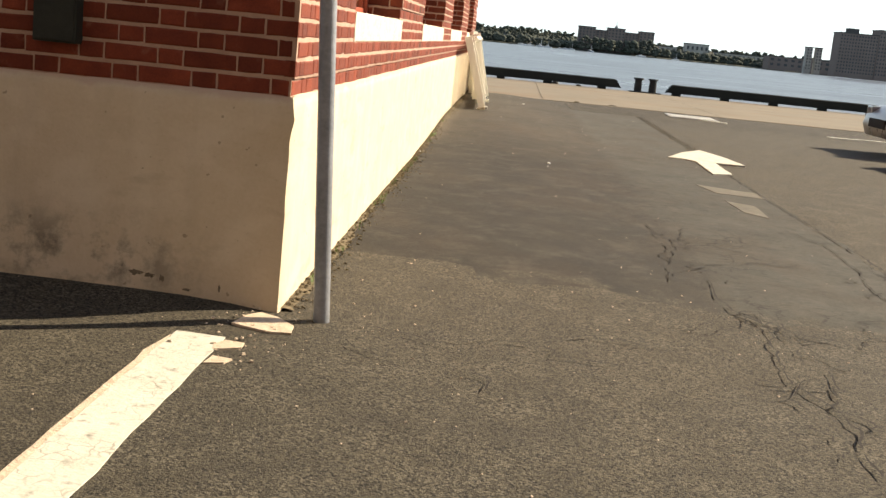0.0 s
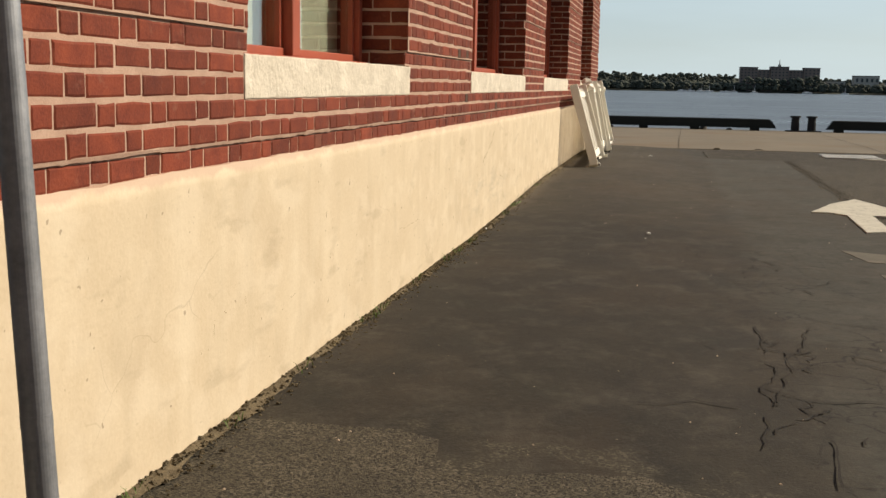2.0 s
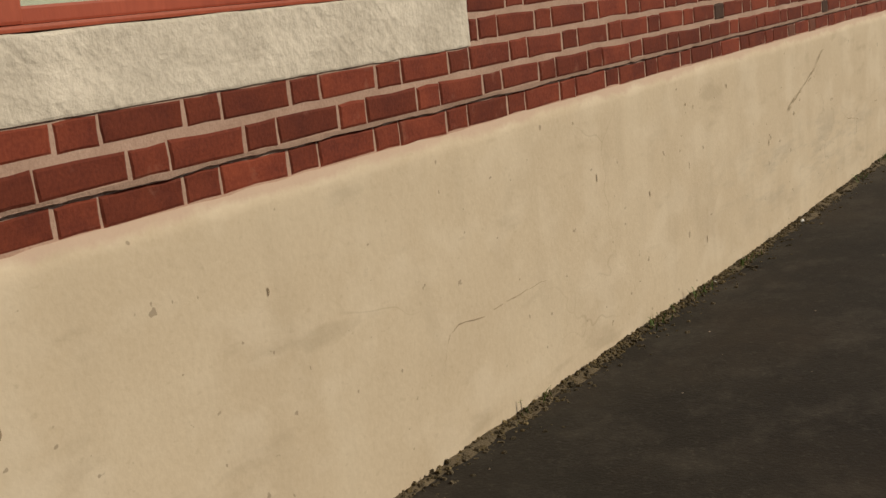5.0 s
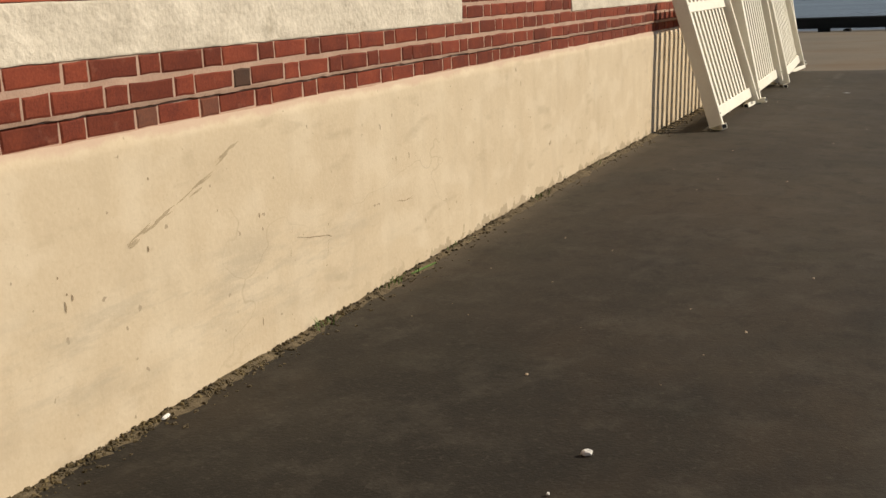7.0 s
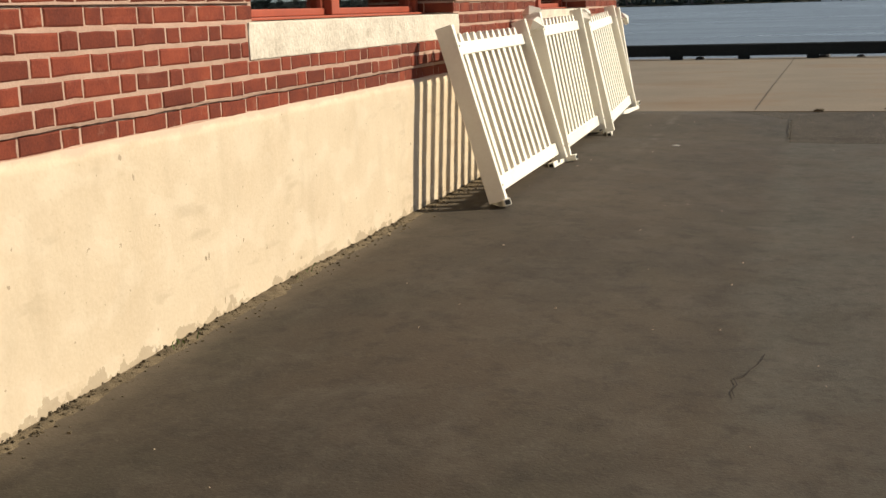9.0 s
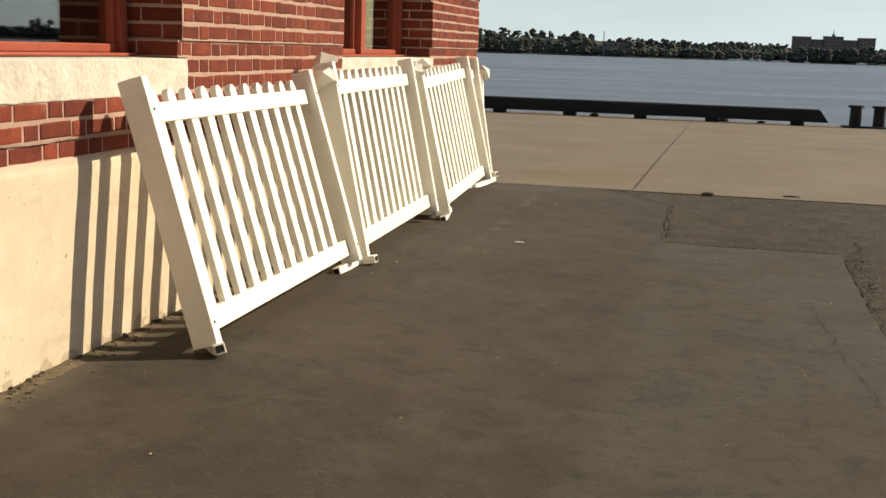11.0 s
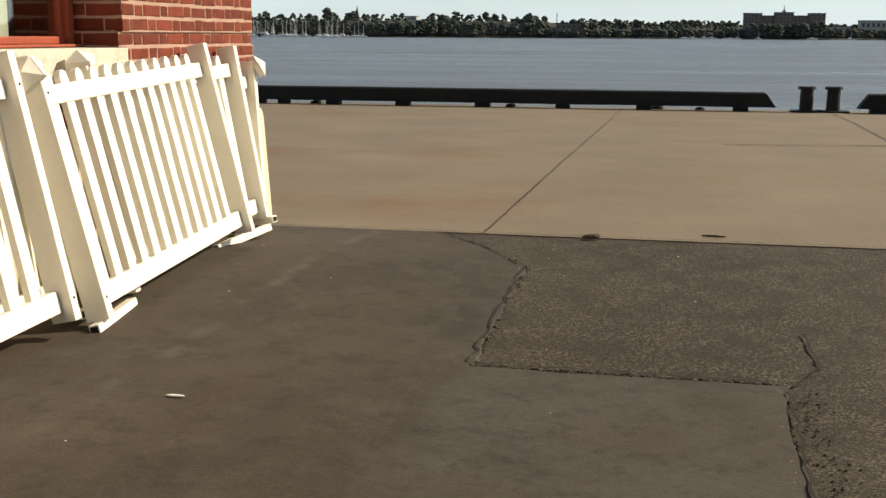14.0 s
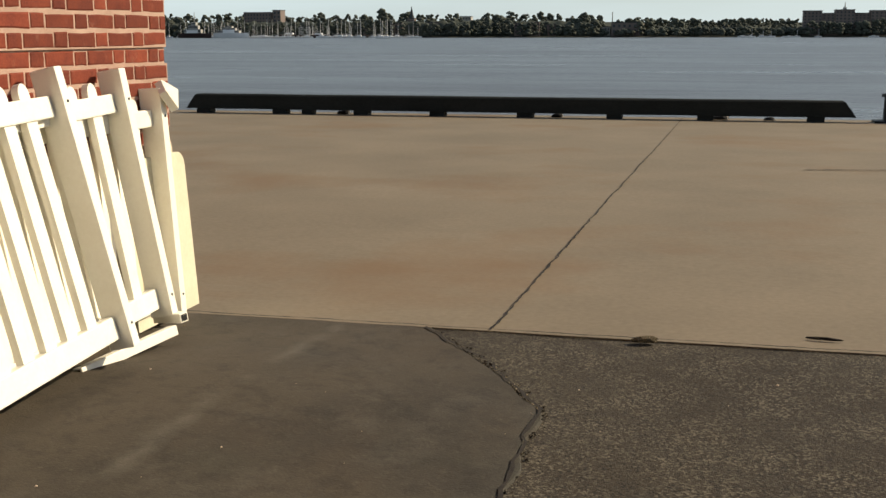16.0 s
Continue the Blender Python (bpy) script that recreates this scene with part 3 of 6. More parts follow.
def glass_material():
    m = bpy.data.materials.new("window_glass")
    m.use_nodes = True
    n, l = m.node_tree.nodes, m.node_tree.links
    n.remove(n["Principled BSDF"])
    clear, gloss, mix, fres = (n.new("ShaderNodeBsdfTransparent"), n.new("ShaderNodeBsdfGlossy"),
                               n.new("ShaderNodeMixShader"), n.new("ShaderNodeLayerWeight"))
    up, low = n.new("ShaderNodeMath"), n.new("ShaderNodeMath")
    up.operation, low.operation = "POWER", "MULTIPLY_ADD"
    fres.inputs["Blend"].default_value = 0.5
    l.new(fres.outputs["Facing"], up.inputs[0])
    up.inputs[1].default_value = 2.2
    l.new(up.outputs[0], low.inputs[0])
    low.inputs[1].default_value, low.inputs[2].default_value = 0.85, 0.05
    clear.inputs["Color"].default_value = (0.86, 0.9, 0.88, 1)
    gloss.inputs["Roughness"].default_value = 0.02
    l.new(low.outputs[0], mix.inputs[0])
    l.new(clear.outputs[0], mix.inputs[1])
    l.new(gloss.outputs[0], mix.inputs[2])
    l.new(mix.outputs[0], n["Material Output"].inputs["Surface"])
    return m


glass = glass_material()


# ---- building blocks ----
def obj(name, bm, material, parent=None, label="", smooth=False):
    me = bpy.data.meshes.new(name)
    bm.normal_update()
    bm.to_mesh(me)
    bm.free()
    me.materials.append(material)
    if smooth:
        for p in me.polygons:
            p.use_smooth = True
    ob = new(name, me)
    if parent:
        ob.parent = parent
    if label:
        ob["label"] = label
    return ob


def part(name, bm, material, parent, label="", smooth=False):
    return obj(name, bm, material, parent, label, smooth)


def laid(name, verts, faces, material, parent=None, label=""):
    me = bpy.data.meshes.new(name)
    me.from_pydata(verts, [], faces)
    me.update()
    me.materials.append(material)
    ob = new(name, me)
    if parent:
        ob.parent = parent
    if label:
        ob["label"] = label
    return ob


def empty(name, label, category, group="", kind="", at=(0, 0, 0)):
    ob = new(name)
    ob.location = at
    ob.empty_display_size = 0.1
    return tagged(ob, label, category, group, kind)


def add_box(bm, x0, x1, y0, y1, z0, z1, bevel=0.0, m=None):
    made = bmesh.ops.create_cube(bm, size=1.0)["verts"]
    for v in made:
        v.co = Vector((x0 + (v.co.x + 0.5) * (x1 - x0), y0 + (v.co.y + 0.5) * (y1 - y0), z0 + (v.co.z + 0.5) * (z1 - z0)))
    if bevel:
        edges = list({e for v in made for e in v.link_edges})
        made = list({v for f in bmesh.ops.bevel(bm, geom=edges, offset=bevel, segments=2, affect="EDGES", profile=0.6)["faces"] for v in f.verts}
                    | {v for v in made if v.is_valid})
    if m:
        bmesh.ops.transform(bm, matrix=m, verts=[v for v in made if v.is_valid])
    return made


def box(*a, bevel=0.0, m=None):
    bm = bmesh.new()
    add_box(bm, *a, bevel=bevel, m=m)
    return bm


def tube(p0, p1, r0, r1=None, seg=16):
    bm = bmesh.new()
    add_tube(bm, p0, p1, r0, r1, seg)
    return bm


def add_tube(bm, p0, p1, r0, r1=None, seg=16):
    p0, p1 = Vector(p0), Vector(p1)
    m = Matrix.Translation((p0 + p1) / 2) @ (p1 - p0).to_track_quat("Z", "Y").to_matrix().to_4x4()
    return bmesh.ops.create_cone(bm, cap_ends=True, segments=seg, radius1=r0, radius2=r0 if r1 is None else r1,
                                 depth=(p1 - p0).length, matrix=m)["verts"]


def smooth_step(a, b, v):
    t = min(1.0, max(0.0, (v - a) / (b - a)))
    return t * t * (3 - 2 * t)


APRON = 20.9          # where the asphalt ends and the concrete begins
QUAY = 38.75          # edge of the quay


RISE = 0.05           # the paving is banked up against the end wall


def ground_z(x, y):
    """Height of the paving: it rises a little towards the wall and falls towards the water."""
    if y < 0.4 and x < 0.0:
        return RISE * (1 - math.exp(x / 0.3)) * smooth_step(-0.45, 0.0, y)
    z = (0.085 * smooth_step(6, 12, y) - 0.025 * math.exp(-((y - 17.75) / 0.8) ** 2)) * (1 - smooth_step(0.6, 2.4, max(x, 0.0)))
    return z * (1 - smooth_step(19.5, 20.9, y)) - max(0.0, y - APRON) * 0.0117


def sheet(name, xs, ys, material, lift=0.0, parent=None, label="", rough=0.0, skirt=0.0):
    """A paving sheet over xs(y) by ys that follows the ground; xs is a function from y to a list."""
    verts, faces, cols = [], [], len(xs(ys[0]))
    for y in ys:
        for x in xs(y):
            verts.append((x, y, ground_z(x, y) + lift + rough * noise.noise((x * 1.7, y * 1.7, 3.0))))
    for j in range(len(ys) - 1):
        for i in range(cols - 1):
            a = j * cols + i
            faces.append((a, a + 1, a + cols + 1, a + cols))
    if skirt:
        rim = [i for i in range(cols)] + [j * cols + cols - 1 for j in range(1, len(ys))]
        rim += [(len(ys) - 1) * cols + i for i in range(cols - 2, -1, -1)] + [j * cols for j in range(len(ys) - 2, -1, -1)]
        high = len(verts)
        verts += [verts[k] for k in rim]
        low = len(verts)
        verts += [(verts[k][0], verts[k][1], verts[k][2] - skirt) for k in rim]
        for k in range(len(rim) - 1):
            faces.append((high + k, low + k, low + k + 1, high + k + 1))
    ob = laid(name, verts, faces, material, parent, label)
    for p in ob.data.polygons:
        p.use_smooth = True
    return ob


def span(a, b, n):
    return [a + (b - a) * i / n for i in range(n + 1)]
# ---- ground, quay and water ----
asphalt_y = span(-30, -2, 8) + span(-1.8, 0.4, 28)[:-1] + span(0.4, APRON, 56)
tagged(sheet("road", lambda y: span(-40, -4, 7)[:-1] + span(-4, 8, 60) + span(9, 60, 8), asphalt_y, asphalt_old, rough=0.006),
       "worn grey asphalt lot with exposed aggregate", "road", kind="structure")
tagged(laid("ground", [(-400, -300, -0.15), (400, -300, -0.15), (400, -29.5, -0.15), (-400, -29.5, -0.15)], [(0, 1, 2, 3)], asphalt_old),
       "asphalt ground behind the lot", "ground", kind="structure")


def edge_right(y):
    return 3.3 + 0.07 * noise.noise((0, y * 1.3, 0)) + 0.03 * noise.noise((0, y * 6, 2))


def edge_left(y):
    base = 2.04 + 0.02 * (19.8 - y) if y < 19.75 else 2.04 - 0.72 * (y - 19.75) / (APRON - 19.75)
    return base + 0.03 * noise.noise((5, y * 4, 0))


def start_y(x):
    return 0.95 - 0.25 * x + 0.12 * noise.noise((x * 2.2, 4, 0))


def overlay(name, x_edge, y0, y1, n, jag0, jag1, lift=0.0):
    """A sealed asphalt strip from the wall to x_edge(y), with ragged ends."""
    verts, faces, cols = [], [], 17
    for j in range(n + 1):
        v = j / n
        for i in range(cols):
            u = i / (cols - 1)
            y = y0 + (y1 - y0) * v
            x = u * x_edge(y)
            y = (y0 + jag0(x)) * (1 - v) + (y1 + jag1(x)) * v
            verts.append((x, y, ground_z(x, y) - 0.006 + 0.016 * smooth_step(0.0, 1.4, y - 0.9 + 0.25 * x)
                          + (min(0.002, (y - 17.56) * 0.022) if lift else 0.0)))
    for j in range(n):
        for i in range(cols - 1):
            a = j * cols + i
            faces.append((a, a + 1, a + cols + 1, a + cols))
    low = len(verts)
    rim = [j * cols + cols - 1 for j in range(n + 1)]
    verts += [(verts[k][0] + 0.012, verts[k][1], verts[k][2] - 0.03) for k in rim]
    for k in range(n):
        faces.append((rim[k], low + k, low + k + 1, rim[k + 1]))
    for row in ((0, n) if lift == 0 else (n,)):
        rim = [row * cols + i for i in range(cols)]
        low = len(verts)
        verts += [(verts[k][0], verts[k][1] + (-0.012 if row == 0 else 0.012), verts[k][2] - 0.03) for k in rim]
        for k in range(cols - 1):
            faces.append((rim[k], low + k, low + k + 1, rim[k + 1]))
    return tagged(laid(name, verts, faces, asphalt_new), "darker sealed asphalt strip beside the building", "asphalt", kind="structure")


def ragged(x):
    return 0.03 * noise.noise((x * 3, 9, 1)) + 0.012 * noise.noise((x * 14, 9, 5))


overlay("pavement_seal_south", edge_right, 0.9, 17.7, 150, lambda x: start_y(x) - 0.9, ragged)
overlay("pavement_seal_north", edge_left, 17.4, APRON - 0.02, 42, lambda x: 0.0, lambda x: 0.0, 0.002)

apron = tagged(sheet("pavement_apron", lambda y: span(-60, -8, 10)[:-1] + span(-8, 14, 44) + span(15, 60, 10), span(APRON, QUAY, 40), concrete, lift=0.007, rough=0.003, skirt=0.06),
               "tan concrete quay apron with sawn joints", "pavement", kind="structure")


def crack(name, points, width, material, label, lift=0.02, wob=0.02, parent=None, broken=-2.0):
    """A narrow ragged ribbon along points on the paving."""
    rnd = random.Random(len(points) * 7 + int(points[0][1] * 10))
    path = []
    for (xa, ya), (xb, yb) in zip(points[:-1], points[1:]):
        steps = max(2, int(math.hypot(xb - xa, yb - ya) / 0.06))
        for k in range(steps):
            f = k / steps
            path.append((xa + (xb - xa) * f, ya + (yb - ya) * f))
    path.append(points[-1])
    verts, faces = [], []
    for k, (x, y) in enumerate(path):
        a, c = path[max(0, k - 1)], path[min(len(path) - 1, k + 1)]
        d = Vector((c[0] - a[0], c[1] - a[1])).normalized()
        s = noise.noise((x * 5, y * 5, 1)) * wob + rnd.uniform(-0.4, 0.4) * wob
        w = width * (0.35 + rnd.random()) / 2
        for side in (-1, 1):
            px, py = x - d.y * (s + side * w), y + d.x * (s + side * w)
            verts.append((px, py, ground_z(px, py) + lift))
        if k and noise.noise((x * 4, y * 4, 9)) > broken:
            faces.append((2 * k - 2, 2 * k - 1, 2 * k + 1, 2 * k))
    return tagged(laid(name, verts, faces, material, parent), label, "crack", kind="structure")


crack("crack_seal_edge", [(3.3, 1.5), (3.28, 6), (3.32, 11), (3.3, 15.5), (3.32, 17.6)], 0.012, crack_fill, "open crack along the asphalt seam", lift=0.018)
crack("crack_seal_end", [(2.08, 17.72), (2.6, 17.74), (3.3, 17.72)], 0.018, crack_fill, "dark crack across the asphalt seam", lift=0.018)
crack("crack_seal_side", [(2.07, 17.74), (2.05, 18.7), (2.03, 19.75), (1.7, 20.35), (1.3, 20.88)], 0.013, crack_fill, "dark crack beside the sealed strip", lift=0.0175, wob=0.03)
crack("crack_branch", [(3.34, 17.7), (3.5, 18.0), (3.46, 18.55)], 0.013, crack_fill, "short branching crack in old asphalt", lift=0.012)
crack("crack_cross", [(3.4, 13.2), (3.35, 13.3), (4.6, 12.9), (6.5, 12.6)], 0.02, crack_fill, "long dark seam in old asphalt", lift=0.012)
crack("joint_apron", [(1.62, APRON + 0.02), (1.66, 26), (1.75, 33.9), (1.78, QUAY - 0.3)], 0.012, crack_fill, "sawn joint across the concrete apron", lift=0.018, wob=0.012)
crack("joint_apron_far", [(5.5, APRON + 0.02), (5.66, 24.9), (5.78, 29.5), (5.95, 34.2), (5.97, QUAY - 0.3)], 0.02, crack_fill, "sawn joint across the concrete apron", lift=0.018, wob=0.015)
crack("joint_apron_cross", [(3.5, 29.0), (4.6, 29.2), (5.78, 29.45), (6.7, 29.55), (10.5, 29.9)], 0.045, crack_fill, "faint cross joint in the concrete apron", lift=0.018)
crack("joint_edge", [(-0.6, APRON), (2.0, APRON), (7.0, APRON + 0.02)], 0.012, crack_fill, "thin joint between asphalt and concrete", lift=0.018, wob=0.012)



def crazed(seed, x, y, heading, length, width):
    """A crack that wanders and forks over the worn asphalt."""
    rnd = random.Random(seed)
    pts, way = [(x, y)], heading
    while length > 0:
        step = rnd.uniform(0.04, 0.13)
        heading = way + rnd.gauss(0, 0.75)
        x, y = x + step * math.sin(heading), y + step * math.cos(heading)
        pts.append((x, y))
        length -= step
    return crack("crazing", pts, width, crack_fill, "wandering crack in the worn asphalt", lift=0.016, wob=0.03, broken=-0.12)


craze_rnd = random.Random(6)
for i in range(34):
    craze_rnd.seed(100 + i)
    y0 = craze_rnd.uniform(-1.4, 6.2)
    crazed(200 + i, craze_rnd.gauss(2.15, 0.16), y0, craze_rnd.choice((0.2, -0.3, 2.9, 1.3, 2.1)), craze_rnd.uniform(0.3, 0.9), craze_rnd.uniform(0.005, 0.011))
for i in range(26):
    craze_rnd.seed(500 + i)
    crazed(600 + i, craze_rnd.gauss(3.1, 0.14), craze_rnd.uniform(-1.0, 5.0), craze_rnd.choice((0.1, -0.2, 3.0, 1.5)), craze_rnd.uniform(0.3, 1.0), craze_rnd.uniform(0.006, 0.014))
for i, (x, y, h, n) in enumerate(((1.05, 0.1, 1.7, 0.9), (0.7, -0.1, 1.9, 0.8), (1.6, 0.4, 1.5, 0.5), (2.2, -0.3, 0.2, 1.6), (2.5, 0.3, 0.5, 1.5), (0.25, -0.3, 2.8, 0.9))):
    crazed(300 + i, x, y, h, n, 0.008)
OPEN_CRACKS = (((2.17, 3.6), (2.05, 3.0), (1.98, 2.6), (1.91, 2.2), (1.86, 1.9), (1.82, 1.55)), ((1.94, 3.7), (1.92, 2.8), (1.95, 2.6), (1.86, 2.3), (1.9, 2.1)),
               ((2.05, 1.7), (2.02, 1.3), (2.05, 0.95), (2.16, 0.7), (2.1, 0.35), (2.05, -0.25)), ((2.05, 0.95), (2.3, 0.6), (2.55, 0.45)),
               ((1.35, 2.0), (1.5, 2.0), (1.6, 2.08), (1.76, 2.03)), ((2.13, 5.95), (2.16, 5.5)), ((2.22, 4.8), (2.32, 4.6)), ((2.3, 5.65), (2.34, 5.3)),
               ((0.29, -0.05), (0.45, -0.11), (0.7, -0.21), (1.0, -0.3)), ((1.1, 0.29), (1.2, 0.26), (1.32, 0.26)), ((1.64, 3.15), (1.72, 3.02), (1.82, 2.97)),
               ((1.85, -0.24), (2.05, -0.28), (2.15, -0.7), (2.09, -1.2)), ((3.0, 4.0), (3.15, 3.5), (3.1, 2.5), (3.0, 1.8), (3.05, 0.9)),
               ((2.08, 10.45), (2.06, 10.65), (2.1, 10.76), (2.16, 10.97)), ((0.66, 2.38), (0.73, 2.42)), ((0.67, 3.3), (0.73, 3.28)), ((2.2, 12.06), (2.32, 12.01)),
               ((2.98, 15.9), (3.05, 14.6), (3.2, 13.4), (3.33, 13.3)))
for line in OPEN_CRACKS:
    crack("crack_open", line, 0.009 if line[0][1] < 5.0 else 0.0035, crack_fill, "open wandering crack in the asphalt", lift=0.0165, wob=0.03, broken=-0.35)

# Unseen wall added behind; its height keeps sky light off the end wall.
tagged(obj("wall_behind", box(-45, 34, -12.5, -12, -0.2, 19.0), far_brick), "unseen dark brick wall added behind to block sky light", "wall", kind="structure")
# Second added wall, out of view, to cut low sky light from +x.
tagged(obj("wall_lot", box(40, 40.5, -12, 14, -0.2, 8.0), concrete), "unseen plain wall added beside the lot to block low sky", "wall", kind="structure")

quay = tagged(obj("quay_wall", box(-60, 60, QUAY - 0.55, QUAY, -4.5, -0.235, bevel=0.02), concrete), "weathered concrete quay edge", "quay", kind="structure")
water = tagged(laid("water", [(-4500, QUAY - 0.3, -3), (4500, QUAY - 0.3, -3), (4500, 4600, -3), (-4500, 4600, -3)], [(0, 1, 2, 3)], water_mat),
               "rippled grey-blue harbour water", "water", kind="structure")

# ---- brick building ----
LENGTH = 20.86
COURSE, TOP0 = 0.0773, 0.885
STRETCH, HEAD, JOINT = 0.2105, 0.0965, 0.0075
PERIOD = STRETCH + HEAD + 2 * JOINT
WALL_TOP = TOP0 + 27 * COURSE
SILLS = [(1.63, 4.225), (6.27, 9.46), (11.21, 14.28), (16.53, 18.98)]
OPENINGS = [(a + 0.07, b - 0.07) for a, b in SILLS]
SILL_LOW, SILL_HIGH = TOP0 + 3 * COURSE, TOP0 + 5 * COURSE


def course_face(k):
    """How far the course stands proud: every sixth one is set back, and the lowest one."""
    return -0.012 if k in (1, 6, 12, 18, 24) else 0.0


def gaps_of(k):
    if k <= 3:
        return []
    return SILLS if k <= 5 else ([(a, b) for a, b in OPENINGS] if k % 6 == 0 else [(a - 0.025, b + 0.025) for a, b in OPENINGS])


def spans(a, b, gaps):
    out, at = [], a
    for g0, g1 in gaps:
        out.append((at, g0))
        at = g1
    return out + [(at, b)]


def lay(a, b, k):
    """Flemish bond, clipped to the stretch a to b: start and end of each brick."""
    off = (3.875 if k % 2 else 3.875 + PERIOD / 2) + (0.02 if k > 1 else 0.0)
    out, n = [], math.floor((a - off) / PERIOD) - 1
    while n * PERIOD + off < b:
        for s, e in ((0, STRETCH), (STRETCH + JOINT, PERIOD - JOINT)):
            s, e = max(a + 0.003, n * PERIOD + off + s), min(b - 0.003, n * PERIOD + off + e)
            if e - s > 0.03:
                out.append((s, e))
        n += 1
    return out


def brick_shape(length, high, rnd):
    """A brick face with worn edges: it lies along y, faces +x, and its lower corner is the origin."""
    c, d = 0.004, 0.045
    rim = [(0, 0), (length * 0.5, 0), (length, 0), (length, high * 0.5), (length, high), (length * 0.5, high), (0, high), (0, high * 0.5)]
    outer, inner = [], []
    for y, z in rim:
        y, z = y + rnd.uniform(-0.0016, 0.0016), z + rnd.uniform(-0.0026, 0.0026)
        outer.append((-c, y, z))
        inner.append((rnd.uniform(-0.0008, 0.0008), y + 0.006 * (1 - 2 * y / length), z + 0.007 * (1 - 2 * z / high)))
    back = [(-d, y, z) for _, y, z in outer]
    faces = [tuple(range(8, 16))] + [(i, (i + 1) % 8, 8 + (i + 1) % 8, 8 + i) for i in range(8)] + [(16 + i, 16 + (i + 1) % 8, (i + 1) % 8, i) for i in range(8)]
    return outer + inner + back, faces


class Rest:
    """Collects bricks that are laid into one mesh."""

    def __init__(self):
        self.verts, self.faces, self.rnd = [], [], random.Random(4)

    def add(self, length, high, m):
        v, f = brick_shape(length, high, self.rnd)
        base = len(self.verts)
        self.verts += [tuple(m @ Vector(p)) for p in v]
        self.faces += [tuple(base + i for i in q) for q in f]


HIGH = COURSE - 0.0155
wall_east = empty("wall_east", "red brick wall in Flemish bond with set-back courses", "wall", kind="structure")
wall_south = empty("wall_south", "shaded red brick end wall with thick mortar", "wall", kind="structure")

# mortar and core, course group by course group
for a, b, z0, z1, x in ([(0, LENGTH, TOP0 - 0.02, TOP0 + COURSE, -0.0156)] +
                        [(a, b, TOP0 + COURSE, SILL_LOW, -0.0034) for a, b in [(0, LENGTH)]] +
                        [(a, b, SILL_LOW, SILL_HIGH, -0.0034) for a, b in spans(0, LENGTH, SILLS)]):
    part("mortar_bed", box(-0.36, x, a + (0.006 if a == 0 else 0), b, z0, z1), mortar, wall_east)
for k0, k1, x in ((6, 6, -0.0156), (7, 11, -0.0034), (12, 12, -0.0156), (13, 17, -0.0034), (18, 18, -0.0156), (19, 23, -0.0034), (24, 24, -0.0156), (25, 27, -0.0034)):
    for a, b in spans(0, LENGTH, gaps_of(k0)):
        part("mortar_bed", box(-0.36, x, a + (0.006 if a == 0 else 0.004), b - 0.004, TOP0 + (k0 - 1) * COURSE, TOP0 + k1 * COURSE), mortar, wall_east)
part("upper_wall", box(-0.36, 0, 0.0, LENGTH, WALL_TOP, 7.0), brick_laid, wall_east)
part("north_wall", box(-10, -0.36, LENGTH - 0.35, LENGTH - 0.02, 0, 7.0), brick_laid, wall_east)
part("roof", box(-10.2, 0.25, -0.25, LENGTH + 0.25, 7.0, 7.25, bevel=0.02), far_roof, wall_east)
part("mortar_bed", box(-10, -0.36, 0.005, 0.35, TOP0 - 0.02, WALL_TOP), mortar, wall_south)
part("mortar_bed", box(-0.36, -0.021, 0.005, 0.36, TOP0 - 0.02, WALL_TOP), mortar, wall_south)
part("upper_wall", box(-10, -0.36, 0, 0.35, WALL_TOP, 7.0), brick_laid, wall_south)
part("inner_wall", box(-3.4, -3.3, 0.35, LENGTH - 0.35, 0, 7.0), dark_room, wall_south)
part("inner_floor", box(-3.3, -0.36, 0.35, LENGTH - 0.35, 0.0, 0.6), dark_room, wall_south)

singles, rest = [], Rest()
for k in range(1, 28):
    z = TOP0 + (k - 1) * COURSE + 0.0075
    for a, b in spans(0.0, LENGTH, gaps_of(k)):
        for s, e in lay(a, b, k):
            place = pose(course_face(k) + rest.rnd.uniform(-0.0012, 0.0012), s, z + rest.rnd.uniform(-0.0015, 0.0015), rest.rnd.uniform(-0.35, 0.35), 0, 0)
            if k <= 8 and 2.3 < s < 9.0 and len(singles) < 300:
                singles.append((e - s, place))
            else:
                rest.add(e - s, HIGH, place)
    # bricks of the jambs and of the far corner
    for g0, g1 in (gaps_of(k) if k > 5 else []) + [(0, LENGTH)]:
        corner = g1 == LENGTH
        for side, y in ((0, g1), (1, g0)):
            if corner and side == 1:
                continue
            faces_north = corner or side == 1
            at = course_face(k) - 0.006
            lengths = ([0.095, 0.19] if k % 2 else [0.2, 0.09])
            for length in lengths * (4 if corner else 1):
                if faces_north:
                    rest.add(length, HIGH, pose(at, y, z, 0, 0, 90))
                else:
                    rest.add(length, HIGH, pose(at - length, y, z, 0, 0, -90))
                at -= length + JOINT
    # end wall
    for s, e in lay(-5.0, -0.02, k):
        rest.add(e - s, HIGH, pose(s, 0.0, z, 0, 0, -90))
lip_verts, lip_faces, lip_n = [], [], 1040
